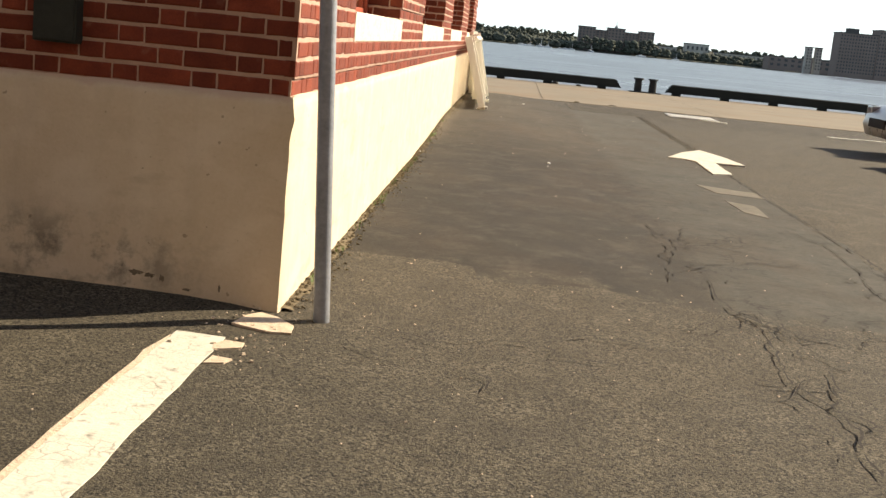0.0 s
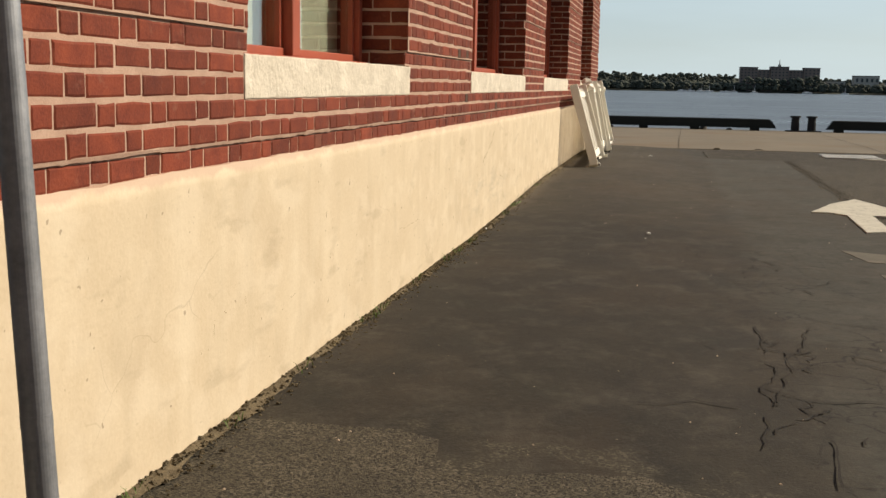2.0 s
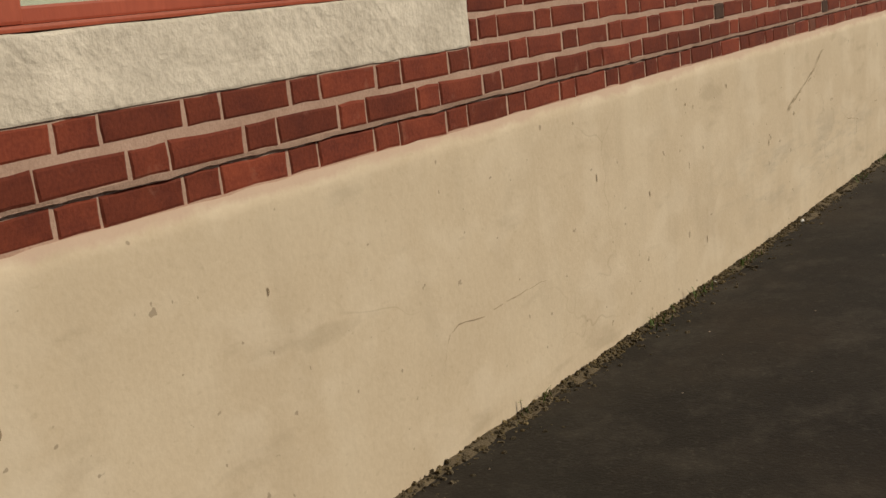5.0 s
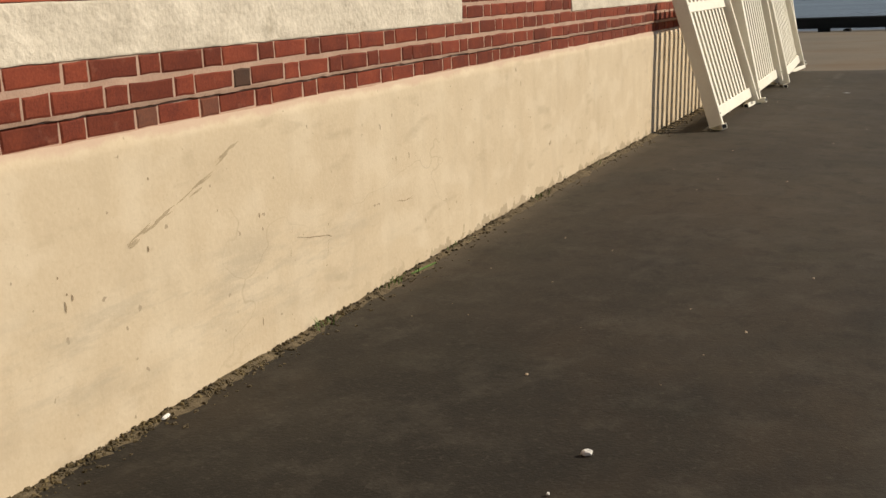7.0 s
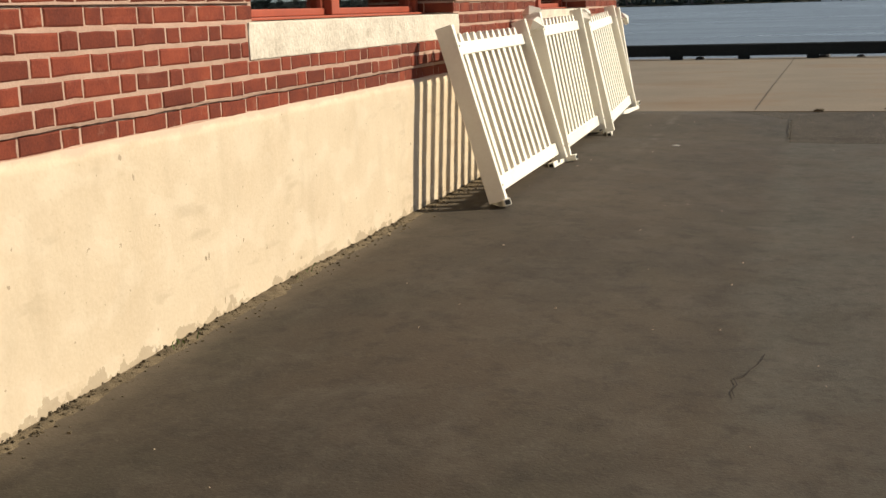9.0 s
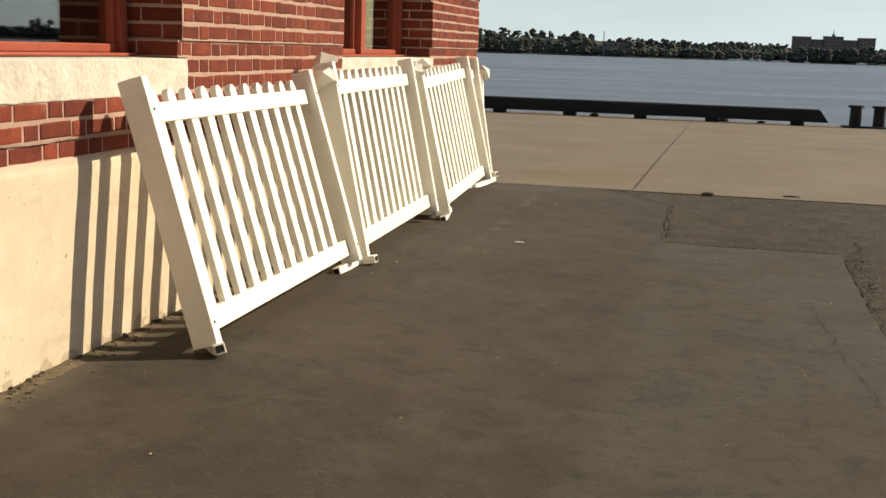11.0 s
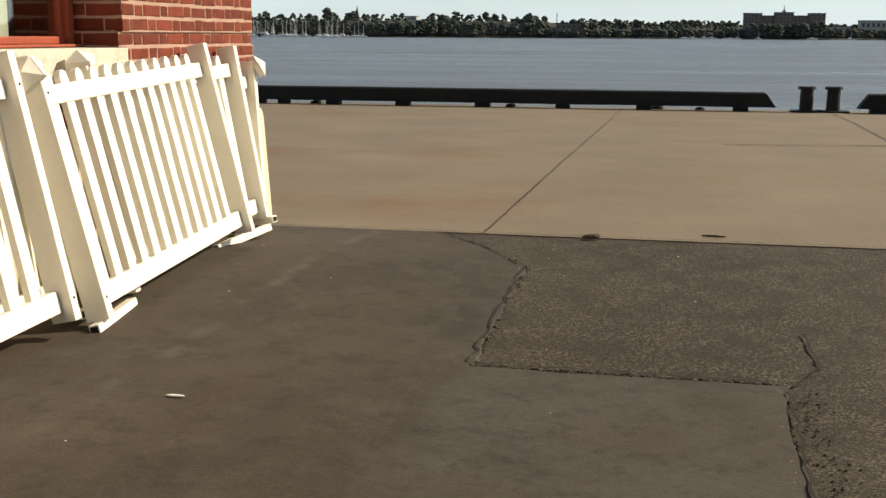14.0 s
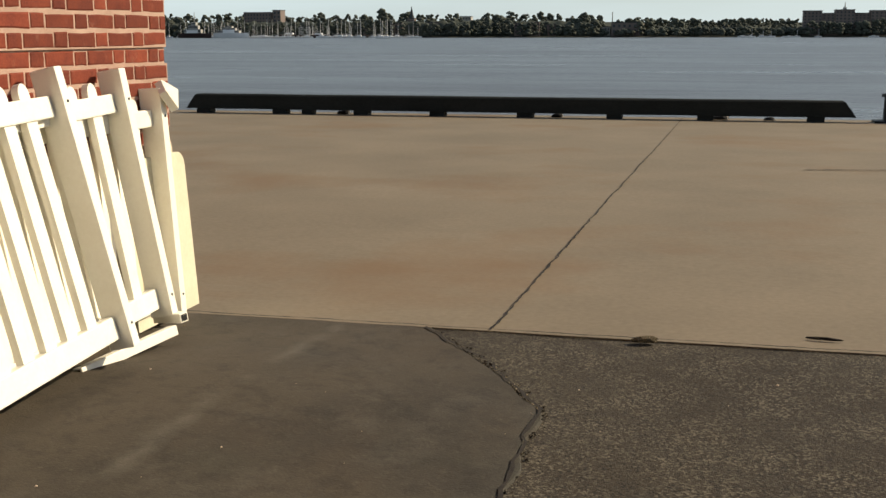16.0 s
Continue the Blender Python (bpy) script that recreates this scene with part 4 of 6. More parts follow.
for i in range(lip_n + 1):
    y = 0.01 + (LENGTH - 0.02) * i / lip_n
    drop = max(0.0, 0.003 + 0.007 * noise.noise((y * 4.1, 2.0, 8.0)) + 0.005 * noise.noise((y * 19, 5.0, 8.0)))
    lip_verts += [(-0.0005, y, TOP0 + COURSE + 0.008), (-0.004, y, TOP0 + COURSE - drop), (-0.018, y, TOP0 + COURSE - drop - 0.003)]
    if i:
        a = 3 * i - 3
        lip_faces += [(a, a + 1, a + 4, a + 3), (a + 1, a + 2, a + 5, a + 4)]
laid("mortar_lip", lip_verts, lip_faces, mortar, wall_east, "ragged mortar under the second course")
laid("brick_courses", rest.verts, rest.faces, brick_laid, wall_east, "dark red bricks with pale pink joints")["kind"] = "stuff"


def stucco_slab(name, along, length, parent, seed, low):
    """Rendered plinth with an uneven face and a ragged top; along: "y" for the long wall, "x" for the end wall."""
    verts, faces = [], []
    n, rows = int(length / 0.05), 22
    for i in range(n + 1):
        u = length * i / n
        top = TOP0 + 0.004 + 0.007 * noise.noise((u * 2.3, seed, 0)) + 0.005 * noise.noise((u * 11, seed, 3))
        for j in range(rows + 1):
            v = j / rows
            z = low + (top - low) * v
            out = 0.004 + 0.006 * noise.noise((u * 0.9, z * 1.2, seed)) + 0.0025 * noise.noise((u * 6, z * 6, seed))
            if v > 0.97:
                out -= 0.006
            # both faces run into one worn, slightly swollen arris
            arris = -0.004 + 0.016 * math.exp(-((z - 0.79) / 0.045) ** 2) + 0.005 * noise.noise((z * 9, 3.0, 2)) + 0.003 * noise.noise((z * 34, 3.0, 4))
            near = math.exp(-(u / 0.035) ** 2)
            face, back = (1 - near) * out + near * arris, (1 - near) * u - near * arris
            verts.append((face, back, z) if along == "y" else (-back, -face, z))
        verts.append((-0.05, u, top + 0.006) if along == "y" else (-u, 0.05, top + 0.006))
    cols = rows + 2
    for i in range(n):
        for j in range(cols - 1):
            q = (i * cols + j, (i + 1) * cols + j, (i + 1) * cols + j + 1, i * cols + j + 1)
            faces.append(q if along == "y" else q[::-1])
    ob = laid(name, verts, faces, stucco, parent)
    for p in ob.data.polygons:
        p.use_smooth = True
    return ob


plinth = empty("plinth", "cream stucco plinth with stains, chips and hairline cracks", "plinth", kind="structure")
part("core", box(-0.36, -0.012, 0.02, LENGTH, -0.2, TOP0 - 0.02), mortar, plinth)
part("core", box(-10, -0.36, 0.02, 0.36, -0.2, TOP0 - 0.02), mortar, plinth)
stucco_slab("stucco_face", "y", LENGTH, plinth, 1.0, -0.1)
stucco_slab("stucco_face", "x", 9.9, plinth, 5.0, -0.1)


def stone_sill(a, b, seed):
    bm = box(-0.34, 0.003, a, b, SILL_LOW - 0.007, SILL_HIGH - 0.004, bevel=0.006)
    long_edges = [e for e in bm.edges if abs(e.verts[0].co.y - e.verts[1].co.y) > 1.0]
    bmesh.ops.subdivide_edges(bm, edges=long_edges, cuts=int((b - a) / 0.03), use_grid_fill=True)
    cross = [e for e in bm.edges if abs(e.verts[0].co.z - e.verts[1].co.z) > 0.08 and e.verts[0].co.x > 0 and e.verts[1].co.x > 0]
    bmesh.ops.subdivide_edges(bm, edges=cross, cuts=5, use_grid_fill=True)
    for v in bm.verts:
        if v.co.x > -0.02:
            p = v.co * 22
            v.co.x += 0.004 * noise.noise((p.x, p.y * 0.4, p.z * 0.7 + seed)) + 0.0015 * noise.noise((p.x, p.y * 2, p.z * 2))
            v.co.z += 0.003 * noise.noise((p.y * 0.6, seed, v.co.z * 9))
    return bm


def window(index, a, b, blind):
    """A wide wooden window of two lights in a brick opening."""
    z0, z1, x = SILL_HIGH - 0.002, WALL_TOP, -0.31
    w = tagged(new("window_%d" % index), "red-brown painted wooden window with a stone sill", "window", kind="structure")
    part("window_sill", stone_sill(*SILLS[index - 1], index * 3.0), stone, w, "rough pale stone sill")
    part("frame_foot", box(x - 0.06, x + 0.10, a + 0.005, b - 0.005, z0 + 0.002, z0 + 0.016, bevel=0.006, m=None), rust_paint, w)
    part("bottom_rail", box(x - 0.05, x + 0.03, a + 0.07, b - 0.07, z0 + 0.017, z0 + 0.055, bevel=0.006), rust_paint, w)
    part("top_rail", box(x - 0.05, x + 0.03, a + 0.07, b - 0.07, z1 - 0.12, z1 - 0.002, bevel=0.006), rust_paint, w)
    mid = (a + b) / 2
    for y0, y1 in ((a + 0.004, a + 0.069), (b - 0.069, b - 0.004)):
        part("frame_post", box(x - 0.06, x + 0.05, y0, y1, z0 + 0.017, z1 - 0.003, bevel=0.006), rust_paint, w)
    part("mullion", box(x - 0.06, x + 0.07, mid - 0.055, mid + 0.055, z0 + 0.017, z1 - 0.003, bevel=0.008), rust_paint, w)
    for y0, y1 in ((a + 0.07, mid - 0.056), (mid + 0.056, b - 0.07)):
        part("sash_stile", box(x - 0.035, x + 0.02, y0, y0 + 0.035, z0 + 0.056, z1 - 0.121, bevel=0.004), rust_paint, w)
        part("sash_stile", box(x - 0.035, x + 0.02, y1 - 0.035, y1, z0 + 0.056, z1 - 0.121, bevel=0.004), rust_paint, w)
        pane = part("pane", box(x - 0.012, x - 0.006, y0 + 0.036, y1 - 0.036, z0 + 0.056, z1 - 0.121), glass, w)
        pane.visible_shadow = False
    for y0, y1, z in blind:
        bm = bmesh.new()
        n = 24
        rows = [[bm.verts.new((x - 0.09 + 0.006 * math.sin(i * 1.9), y0 + (y1 - y0) * i / n, zz)) for i in range(n + 1)] for zz in (z, z1)]
        for i in range(n):
            bm.faces.new((rows[0][i], rows[0][i + 1], rows[1][i + 1], rows[1][i]))
        part("blind", bm, blind_cloth, w, "pale cream blind behind the glass")
    return w


window(1, *OPENINGS[0], blind=[(1.8, 4.1, SILL_HIGH + 0.03)])
window(2, *OPENINGS[1], blind=[(6.5, 7.7, SILL_HIGH + 0.5)])
window(3, *OPENINGS[2], blind=[(11.4, 12.6, SILL_HIGH + 0.45)])
window(4, *OPENINGS[3], blind=[(17.85, 18.5, SILL_HIGH + 0.03)])


# ---- white picket fence panels ----
def picket_shape(width, thick, low, high):
    """A hollow-looking vinyl slat with a rounded, shouldered top: it stands along z, in the yz plane."""
    bm = bmesh.new()
    w = width / 2
    outline = [(-w, low), (w, low), (w, high - 0.05)]
    outline += [(w * math.cos(a), high - 0.045 + 0.045 * math.sin(a)) for a in [math.pi * i / 8 for i in range(9)]]
    outline += [(-w, high - 0.05)]
    front = [bm.verts.new((thick / 2, y, z)) for y, z in outline]
    back = [bm.verts.new((-thick / 2, y, z)) for y, z in outline]
    bm.faces.new(front)
    bm.faces.new(back[::-1])
    for i in range(len(outline)):
        j = (i + 1) % len(outline)
        bm.faces.new((front[j], front[i], back[i], back[j]))
    return bm


def foot_bar(parent, y, x, half, turn, z=0.0, x_tilt=0.0):
    """A square vinyl foot tube, its hollow end's shade painted by a dark plate, lying beside or under a post."""
    bm = bmesh.new()
    m = pose(x, y, z, x_tilt, 0, turn)
    add_box(bm, -0.024, 0.024, -half, half, -0.022, 0.022, bevel=0.004, m=m)
    foot = part("foot", bm, white_vinyl, parent)
    # the bar is solid: a dark end plate paints the shade of its hollow
    part("hollow_end", box(-0.017, 0.017, -half - 0.0015, -half + 0.004, -0.015, 0.015, m=m), rubber, foot, "dark plate painting the shade inside the tube end")
    return foot


def fence_panel(name, label, length=2.04, scale=1.0, pickets=11, feet=()):
    """Panel in the yz plane from y = 0, facing +x: two deep posts, two rails set between them, slats through the rails, foot tubes."""
    f = empty(name, label, "fence panel", "portable fence panels along the wall")
    high = 1.119 * scale
    for y in (0.0, length - 0.055):
        post = part("post", box(-0.055, 0.055, y, y + 0.055, 0.012, high, bevel=0.005), white_vinyl, f)
        # the post is closed: a darker plate paints the shade of an open top
        part("mouth", box(-0.047, 0.047, y + 0.007, y + 0.048, high - 0.004, high + 0.0015), mortar, post, "darker plate painting the shade in the open post top")
        for z in (0.105 * scale, 0.985 * scale):
            part("bolt", tube((0.053, y + 0.03, z), (0.058, y + 0.03, z), 0.006, seg=8), iron, post, "small dark bolt")
    for z0, z1 in ((0.056 * scale, 0.148 * scale), (0.936 * scale, 1.019 * scale)):
        part("rail", box(-0.042, 0.008, 0.05, length - 0.06, z0, z1, bevel=0.007), white_vinyl, f)
    first, last = 0.17 * length / 2.04, 1.82 * length / 2.04
    shared = None
    for i in range(pickets):
        y = first + (last - first) * i / (pickets - 1)
        if shared is None:
            slat = part("picket", picket_shape(0.072, 0.03, 0.08 * scale, high - 0.042), white_vinyl, f)
            shared = slat.data
        else:
            slat = new("picket", shared)
            slat.parent = f
        slat.location = (-0.017, y, 0)
    for foot in feet:
        foot_bar(f, *foot)
    return f


def pointed_cap(parent, y, z, tilt, x=0.0):
    """A square post cap with a pyramid top, knocked askew."""
    bm = bmesh.new()
    add_box(bm, -0.06, 0.06, -0.05, 0.05, -0.03, 0.008, bevel=0.004)
    bmesh.ops.create_cone(bm, cap_ends=True, segments=4, radius1=0.078, radius2=0.004, depth=0.042, matrix=Matrix.Translation((0, 0, 0.029)) @ pose(0, 0, 0, 0, 0, 45))
    ob = part("post_cap", bm, white_vinyl, parent, "loose pointed post cap")
    ob.matrix_basis = pose(x, y, z, tilt[0], tilt[1], 0) @ pose(0, 0, 0, 0, 0, tilt[2])
    return ob


def lean(y, x, turn, angle, rise=0.0, tip=0.0):
    """Foot x metres from the wall at y, the top tipped towards the wall; tip lifts the far end."""
    return pose(x, y, ground_z(x, y) + 0.03 + rise, 0, 0, turn) @ pose(0, 0, 0, 0, -angle, 0) @ pose(0, 0, 0, tip, 0, 0)


panel_a = fence_panel("fence_panel", "white vinyl picket fence panel leaning against the brick wall",
                      feet=((0.08, 0.0, 0.11, 36, -0.002), (2.06, -0.03, 0.225, -4, -0.004)))
panel_a.matrix_basis = lean(13.464, 0.47, 0.9, 16.7, 0.005, 0.08)
panel_b = fence_panel("fence_panel", "white picket fence panel with a loose cap on its post", length=1.97, scale=1.03,
                      feet=((0.03, 0.0, 0.1, 80, -0.004),))
panel_b.matrix_basis = lean(15.615, 0.433, 1.5, 11.75, 0.003, 0.43)
panel_c = fence_panel("fence_panel", "white vinyl picket fence panel leaning in front of two stacked panels", length=2.0, scale=1.03, pickets=12,
                      feet=((0.19, -0.02, 0.26, 6.5, -0.01), (2.12, -0.08, 0.29, -15, -0.035, -0.8)))
panel_c.matrix_basis = lean(17.726, 0.43, 1.6, 13.1, 0.002, 1.9)
panel_d = fence_panel("fence_panel", "white vinyl picket fence panel stacked behind another panel", length=1.95, feet=((0.05, 0.055, 0.3, 6, -0.035), (1.93, 0.02, 0.09, 70, 0.0)))
panel_d.matrix_basis = lean(18.3, 0.275, 0.0, 9.4, -0.02, 2.3)
panel_e = fence_panel("fence_panel", "white vinyl picket fence panel stacked behind another panel", length=2.04, feet=((2.1, -0.03, 0.1, 70, -0.02),))
panel_e.matrix_basis = lean(15.72, 0.29, 0.6, 7.2, 0.005, 0.3)
panel_f = fence_panel("fence_panel", "white vinyl picket fence panel stacked behind two others", length=1.95, scale=0.97)
panel_f.matrix_basis = lean(18.66, 0.12, 0.0, 3.5, -0.03, 0.0)
pointed_cap(panel_b, -0.015, 1.075, (58, 10, 20))
pointed_cap(panel_e, 0.06, 1.15, (20, -8, 40))
pointed_cap(panel_c, -0.01, 1.105, (72, 8, 38), 0.01)
pointed_cap(panel_d, 0.05, 1.15, (15, 8, 15))
pointed_cap(panel_f, 1.95, 1.05, (-20, 62, 45), 0.07)


def rounded_board():
    bm = bmesh.new()
    w, h, r = 0.62, 0.78, 0.07
    outline = [(0, 0), (w, 0)]
    for cy, cz, a0 in ((w - r, h - r, 0), (r, h - r, 90)):
        outline += [(cy + r * math.cos(radians(a0 + 15 * i)), cz + r * math.sin(radians(a0 + 15 * i))) for i in range(7)]
    front = [bm.verts.new((0.012, y, z)) for y, z in outline]
    back = [bm.verts.new((-0.012, y, z)) for y, z in outline]
    bm.faces.new(front)
    bm.faces.new(back[::-1])
    for i in range(len(outline)):
        j = (i + 1) % len(outline)
        bm.faces.new((front[j], front[i], back[i], back[j]))
    ob = obj("board", bm, cream_board)
    ob.matrix_basis = pose(0.09, 20.27, ground_z(0.12, 20.2) + 0.02, 0, -4.0, 0)
    return tagged(ob, "cream board with rounded corners leaning behind the fence", "board")


rounded_board()

# ---- quay furniture ----


def bull_rail(x0, x1, y, label, blocks):
    """A heavy black timber on short blocks along the quay edge, with chamfered ends."""
    z = ground_z(0, y)
    r = empty("bull_rail", label, "bull rail", "timber bull rails on the quay", at=(0, y, z))
    bm = bmesh.new()
    w, low, high, c = 0.15, 0.10, 0.40, 0.24
    n = int((x1 - x0) / 0.8)
    prof = [(-w, low), (w, low), (w, high - 0.03), (w - 0.03, high), (-w + 0.03, high), (-w, high - 0.03)]
    rings = []
    for i in range(n + 1):
        x = x0 + (x1 - x0) * i / n
        ring = []
        for py, pz in prof:
            px = x
            if i == 0:
                px = x0 + c * max(0.0, (pz - 0.24) / 0.16)
            if i == n:
                px = x1 - c * max(0.0, (pz - 0.24) / 0.16)
            ring.append(bm.verts.new((px, py + 0.006 * noise.noise((x, pz * 5, 1)), pz + 0.008 * noise.noise((x * 0.8, py * 9, 4)))))
        rings.append(ring)
    for i in range(n):
        for j in range(6):
            k = (j + 1) % 6
            bm.faces.new((rings[i][j], rings[i + 1][j], rings[i + 1][k], rings[i][k]))
    bm.faces.new(rings[0])
    bm.faces.new(rings[-1][::-1])
    part("timber", bm, timber, r, "black tarred squared timber")
    for x, wide in blocks:
        part("block", box(x - wide / 2, x + wide / 2, -0.14, 0.14, 0.0, 0.101, bevel=0.008), timber, r)
    return r


bull_rail(-8.36, 4.9, 38.0, "long black timber bull rail on blocks along the quay",
          [(-7.98, 0.3), (-6.3, 0.29), (-5.7, 0.22), (-4.55, 0.3), (-2.97, 0.3), (-1.21, 0.31), (0.52, 0.29), (2.22, 0.3), (4.2, 0.3)])
bull_rail(6.5, 26.0, 38.0, "black timber bull rail on blocks beyond the mooring posts", [(6.9 + 1.75 * i, 0.3) for i in range(11)])
bull_rail(-40.0, -9.6, 38.0, "black timber bull rail along the quay past the building", [(-10.2 - 1.75 * i, 0.3) for i in range(17)])


def bollard(x, y):
    z = ground_z(x, y)
    b = empty("mooring_post", "black iron twin mooring post with a flanged top", "mooring post", "mooring posts", at=(x, y, z))
    part("base_plate", box(-0.3, 0.3, -0.25, 0.25, 0.0, 0.045, bevel=0.01), iron, b)
    part("barrel", tube((0, 0, 0.045), (0, 0, 0.47), 0.14, 0.13, seg=24), iron, b, smooth=False)
    bm = tube((0, 0, 0.47), (0, 0, 0.53), 0.185, 0.175, seg=24)
    part("flange", bm, iron, b)
    return b


bollard(5.52, 38.15)
bollard(6.05, 38.15)
for x, y, s in ((-0.6, 38.2, 0.07), (2.5, 38.3, 0.09), (3.4, 38.25, 0.06), (-5.0, 38.2, 0.08)):
    cleat = obj("rope_lump", bmesh.new(), iron)
    bm = bmesh.new()
    bmesh.ops.create_icosphere(bm, subdivisions=2, radius=s)
    for v in bm.verts:
        v.co *= 1 + 0.3 * noise.noise(v.co * 20)
        v.co.x *= 2.0
        v.co.z = max(0, v.co.z)
    bm.to_mesh(cleat.data)
    bm.free()
    cleat.location = (x, y, ground_z(x, y) + 0.012)
    tagged(cleat, "dark lump of debris on the quay edge", "debris", "debris on the quay edge")

# ---- end of the wall: pole, box, line, rubble ----
pole = empty("pole", "grey galvanised steel pole beside the building corner", "pole", at=(0.192, -0.05, 0))
part("shaft", tube((0, 0, -0.05), (-0.155, 0.03, 2.6), 0.0335, 0.0335, seg=32), galvanised, pole)
part("coupling", tube((-0.0281, 0.0054, 0.43), (-0.0298, 0.0058, 0.46), 0.0342, 0.0342, seg=32), galvanised, pole)

jbox = empty("junction_box", "dark grey-green metal box on the shaded brick wall", "junction box", at=(-0.955, 0, 1.13))
part("body", box(-0.088, 0.088, -0.07, 0.012, -0.115, 0.115, bevel=0.008), box_paint, jbox)
part("cover", box(-0.08, 0.08, -0.078, -0.07, -0.105, 0.105, bevel=0.003), box_paint, jbox)


def flat_shape(name, points, material, label, category, lift=0.02, thick=0.004, kind="structure", step=0.15):
    """A thin slab on the paving with the given outline."""
    bm = bmesh.new()
    pts = []
    for (xa, ya), (xb, yb) in zip(points, points[1:] + points[:1]):
        n = max(1, int(math.hypot(xb - xa, yb - ya) / step))
        for k in range(n):
            x, y = xa + (xb - xa) * k / n, ya + (yb - ya) * k / n
            j = 0.012
            pts.append((x + j * noise.noise((x * 9, y * 9, 1)), y + j * noise.noise((x * 9, y * 9, 7))))
    def rough(x, y):
        return ground_z(x, y) + lift + (0.006 * noise.noise((x * 1.7, y * 1.7, 3.0)) if lift < 0.01 else 0.0)

    top = [bm.verts.new((x, y, rough(x, y))) for x, y in pts]
    low = [bm.verts.new((x, y, rough(x, y) - thick - 0.015)) for x, y in pts]
    face = bm.faces.new(top)
    for i in range(len(pts)):
        j = (i + 1) % len(pts)
        bm.faces.new((top[j], top[i], low[i], low[j]))
    bmesh.ops.triangulate(bm, faces=[face])
    bm.normal_update()
    return tagged(obj(name, bm, material), label, category, kind=kind)


flat_shape("parking_line", [(-0.3, -0.42), (-0.11, -0.44), (-0.11, -7.0), (-0.3, -7.0)], road_paint, "cracked white painted parking line", "road marking", lift=0.005)
flat_shape("parking_line_old", [(-0.328, -0.6), (-0.302, -0.48), (-0.302, -7.0), (-0.33, -7.0)], rubble, "older peach-coloured paint along the parking line", "road marking", lift=0.004, step=0.12)
flat_shape("arrow_marking", [(2.83, 9.3), (3.1, 10.15), (3.45, 10.85), (3.62, 10.1), (3.72, 9.16), (3.36, 9.15), (3.33, 7.9), (3.1, 7.75), (3.13, 9.1), (2.99, 9.3)],
           road_paint, "white painted arrow on the asphalt", "road marking", lift=0.022)
flat_shape("stall_line", [(4.15, 19.45), (5.25, 18.75), (5.2, 18.62), (4.12, 19.28)], road_paint, "worn white stall line on the asphalt", "road marking", lift=0.012)
flat_shape("stall_line_far", [(6.87, 17.45), (8.1, 17.75), (8.1, 17.6), (6.87, 17.3)], road_paint, "worn white stall line on the asphalt", "road marking", lift=0.012)
flat_shape("asphalt_patch", [(2.74, 6.6), (3.3, 6.35), (3.28, 5.95), (2.84, 6.05)], worn_patch, "pale worn patch in the asphalt", "asphalt patch", lift=0.013, step=0.06)
flat_shape("asphalt_patch_near", [(2.83, 5.5), (3.05, 5.35), (3.02, 4.62), (2.86, 4.85)], worn_patch, "pale worn patch in the asphalt", "asphalt patch", lift=0.013)
flat_shape("corner_pad", [(-0.13, -0.26), (0.03, -0.31), (0.11, -0.3), (0.1, -0.19), (0.02, -0.08), (-0.06, -0.06), (-0.1, -0.14)], rubble,
           "broken pale concrete pad at the wall corner", "concrete", lift=0.009, step=0.04)
flat_shape("corner_chip", [(-0.12, -0.62), (-0.02, -0.56), (-0.03, -0.5), (-0.1, -0.48), (-0.13, -0.55)], rubble, "pale broken concrete beside the parking line", "concrete", lift=0.006, step=0.04)
flat_shape("corner_chip_small", [(-0.1, -0.8), (-0.03, -0.78), (-0.02, -0.72), (-0.09, -0.7)], rubble, "pale broken concrete beside the parking line", "concrete", lift=0.006, step=0.04)


def grate(x, y, w, d):
    g = empty("drain_grate", "pale steel drain cover with raised ribs in the asphalt", "drain cover", at=(x, y, ground_z(x, y) + 0.006))
    part("frame", box(0, w, 0, d, 0, 0.012, bevel=0.002), grate_metal, g)
    for i in range(22):
        at = 0.03 + i * (w - 0.06) / 22
        part("rib", box(at, at + 0.026, 0.04, d - 0.04, 0.0125, 0.017, bevel=0.0015), grate_metal, g)
    return g


grate(4.16, 18.95, 0.95, 1.08)


# ---- dirt, crumbs and weeds along the foot of the wall ----
def foot_dirt():
    verts, faces, n = [], [], 420
    for i in range(n + 1):
        y = 0.05 + (LENGTH - 0.1) * i / n
        w = 0.035 + 0.035 * smooth_step(6, 10, y) + 0.06 * abs(noise.noise((y * 2.9, 2, 0))) + 0.045 * abs(noise.noise((y * 11, 5, 0)))
        h = 0.005 + 0.013 * abs(noise.noise((y * 2.1, 7, 0))) + 0.008 * noise.noise((y * 17, 8, 0))
        g = ground_z(w, y) + 0.010
        verts += [(-0.01, y, g + h), (w * 0.4, y, g + h * 0.75), (w, y, g - 0.003)]
        if i:
            a = 3 * i - 3
            faces += [(a, a + 1, a + 4, a + 3), (a + 1, a + 2, a + 5, a + 4)]
    ob = laid("soil_strip", verts, faces, silt)
    return tagged(ob, "dry soil and grit along the foot of the wall", "soil", kind="stuff")


foot_dirt()


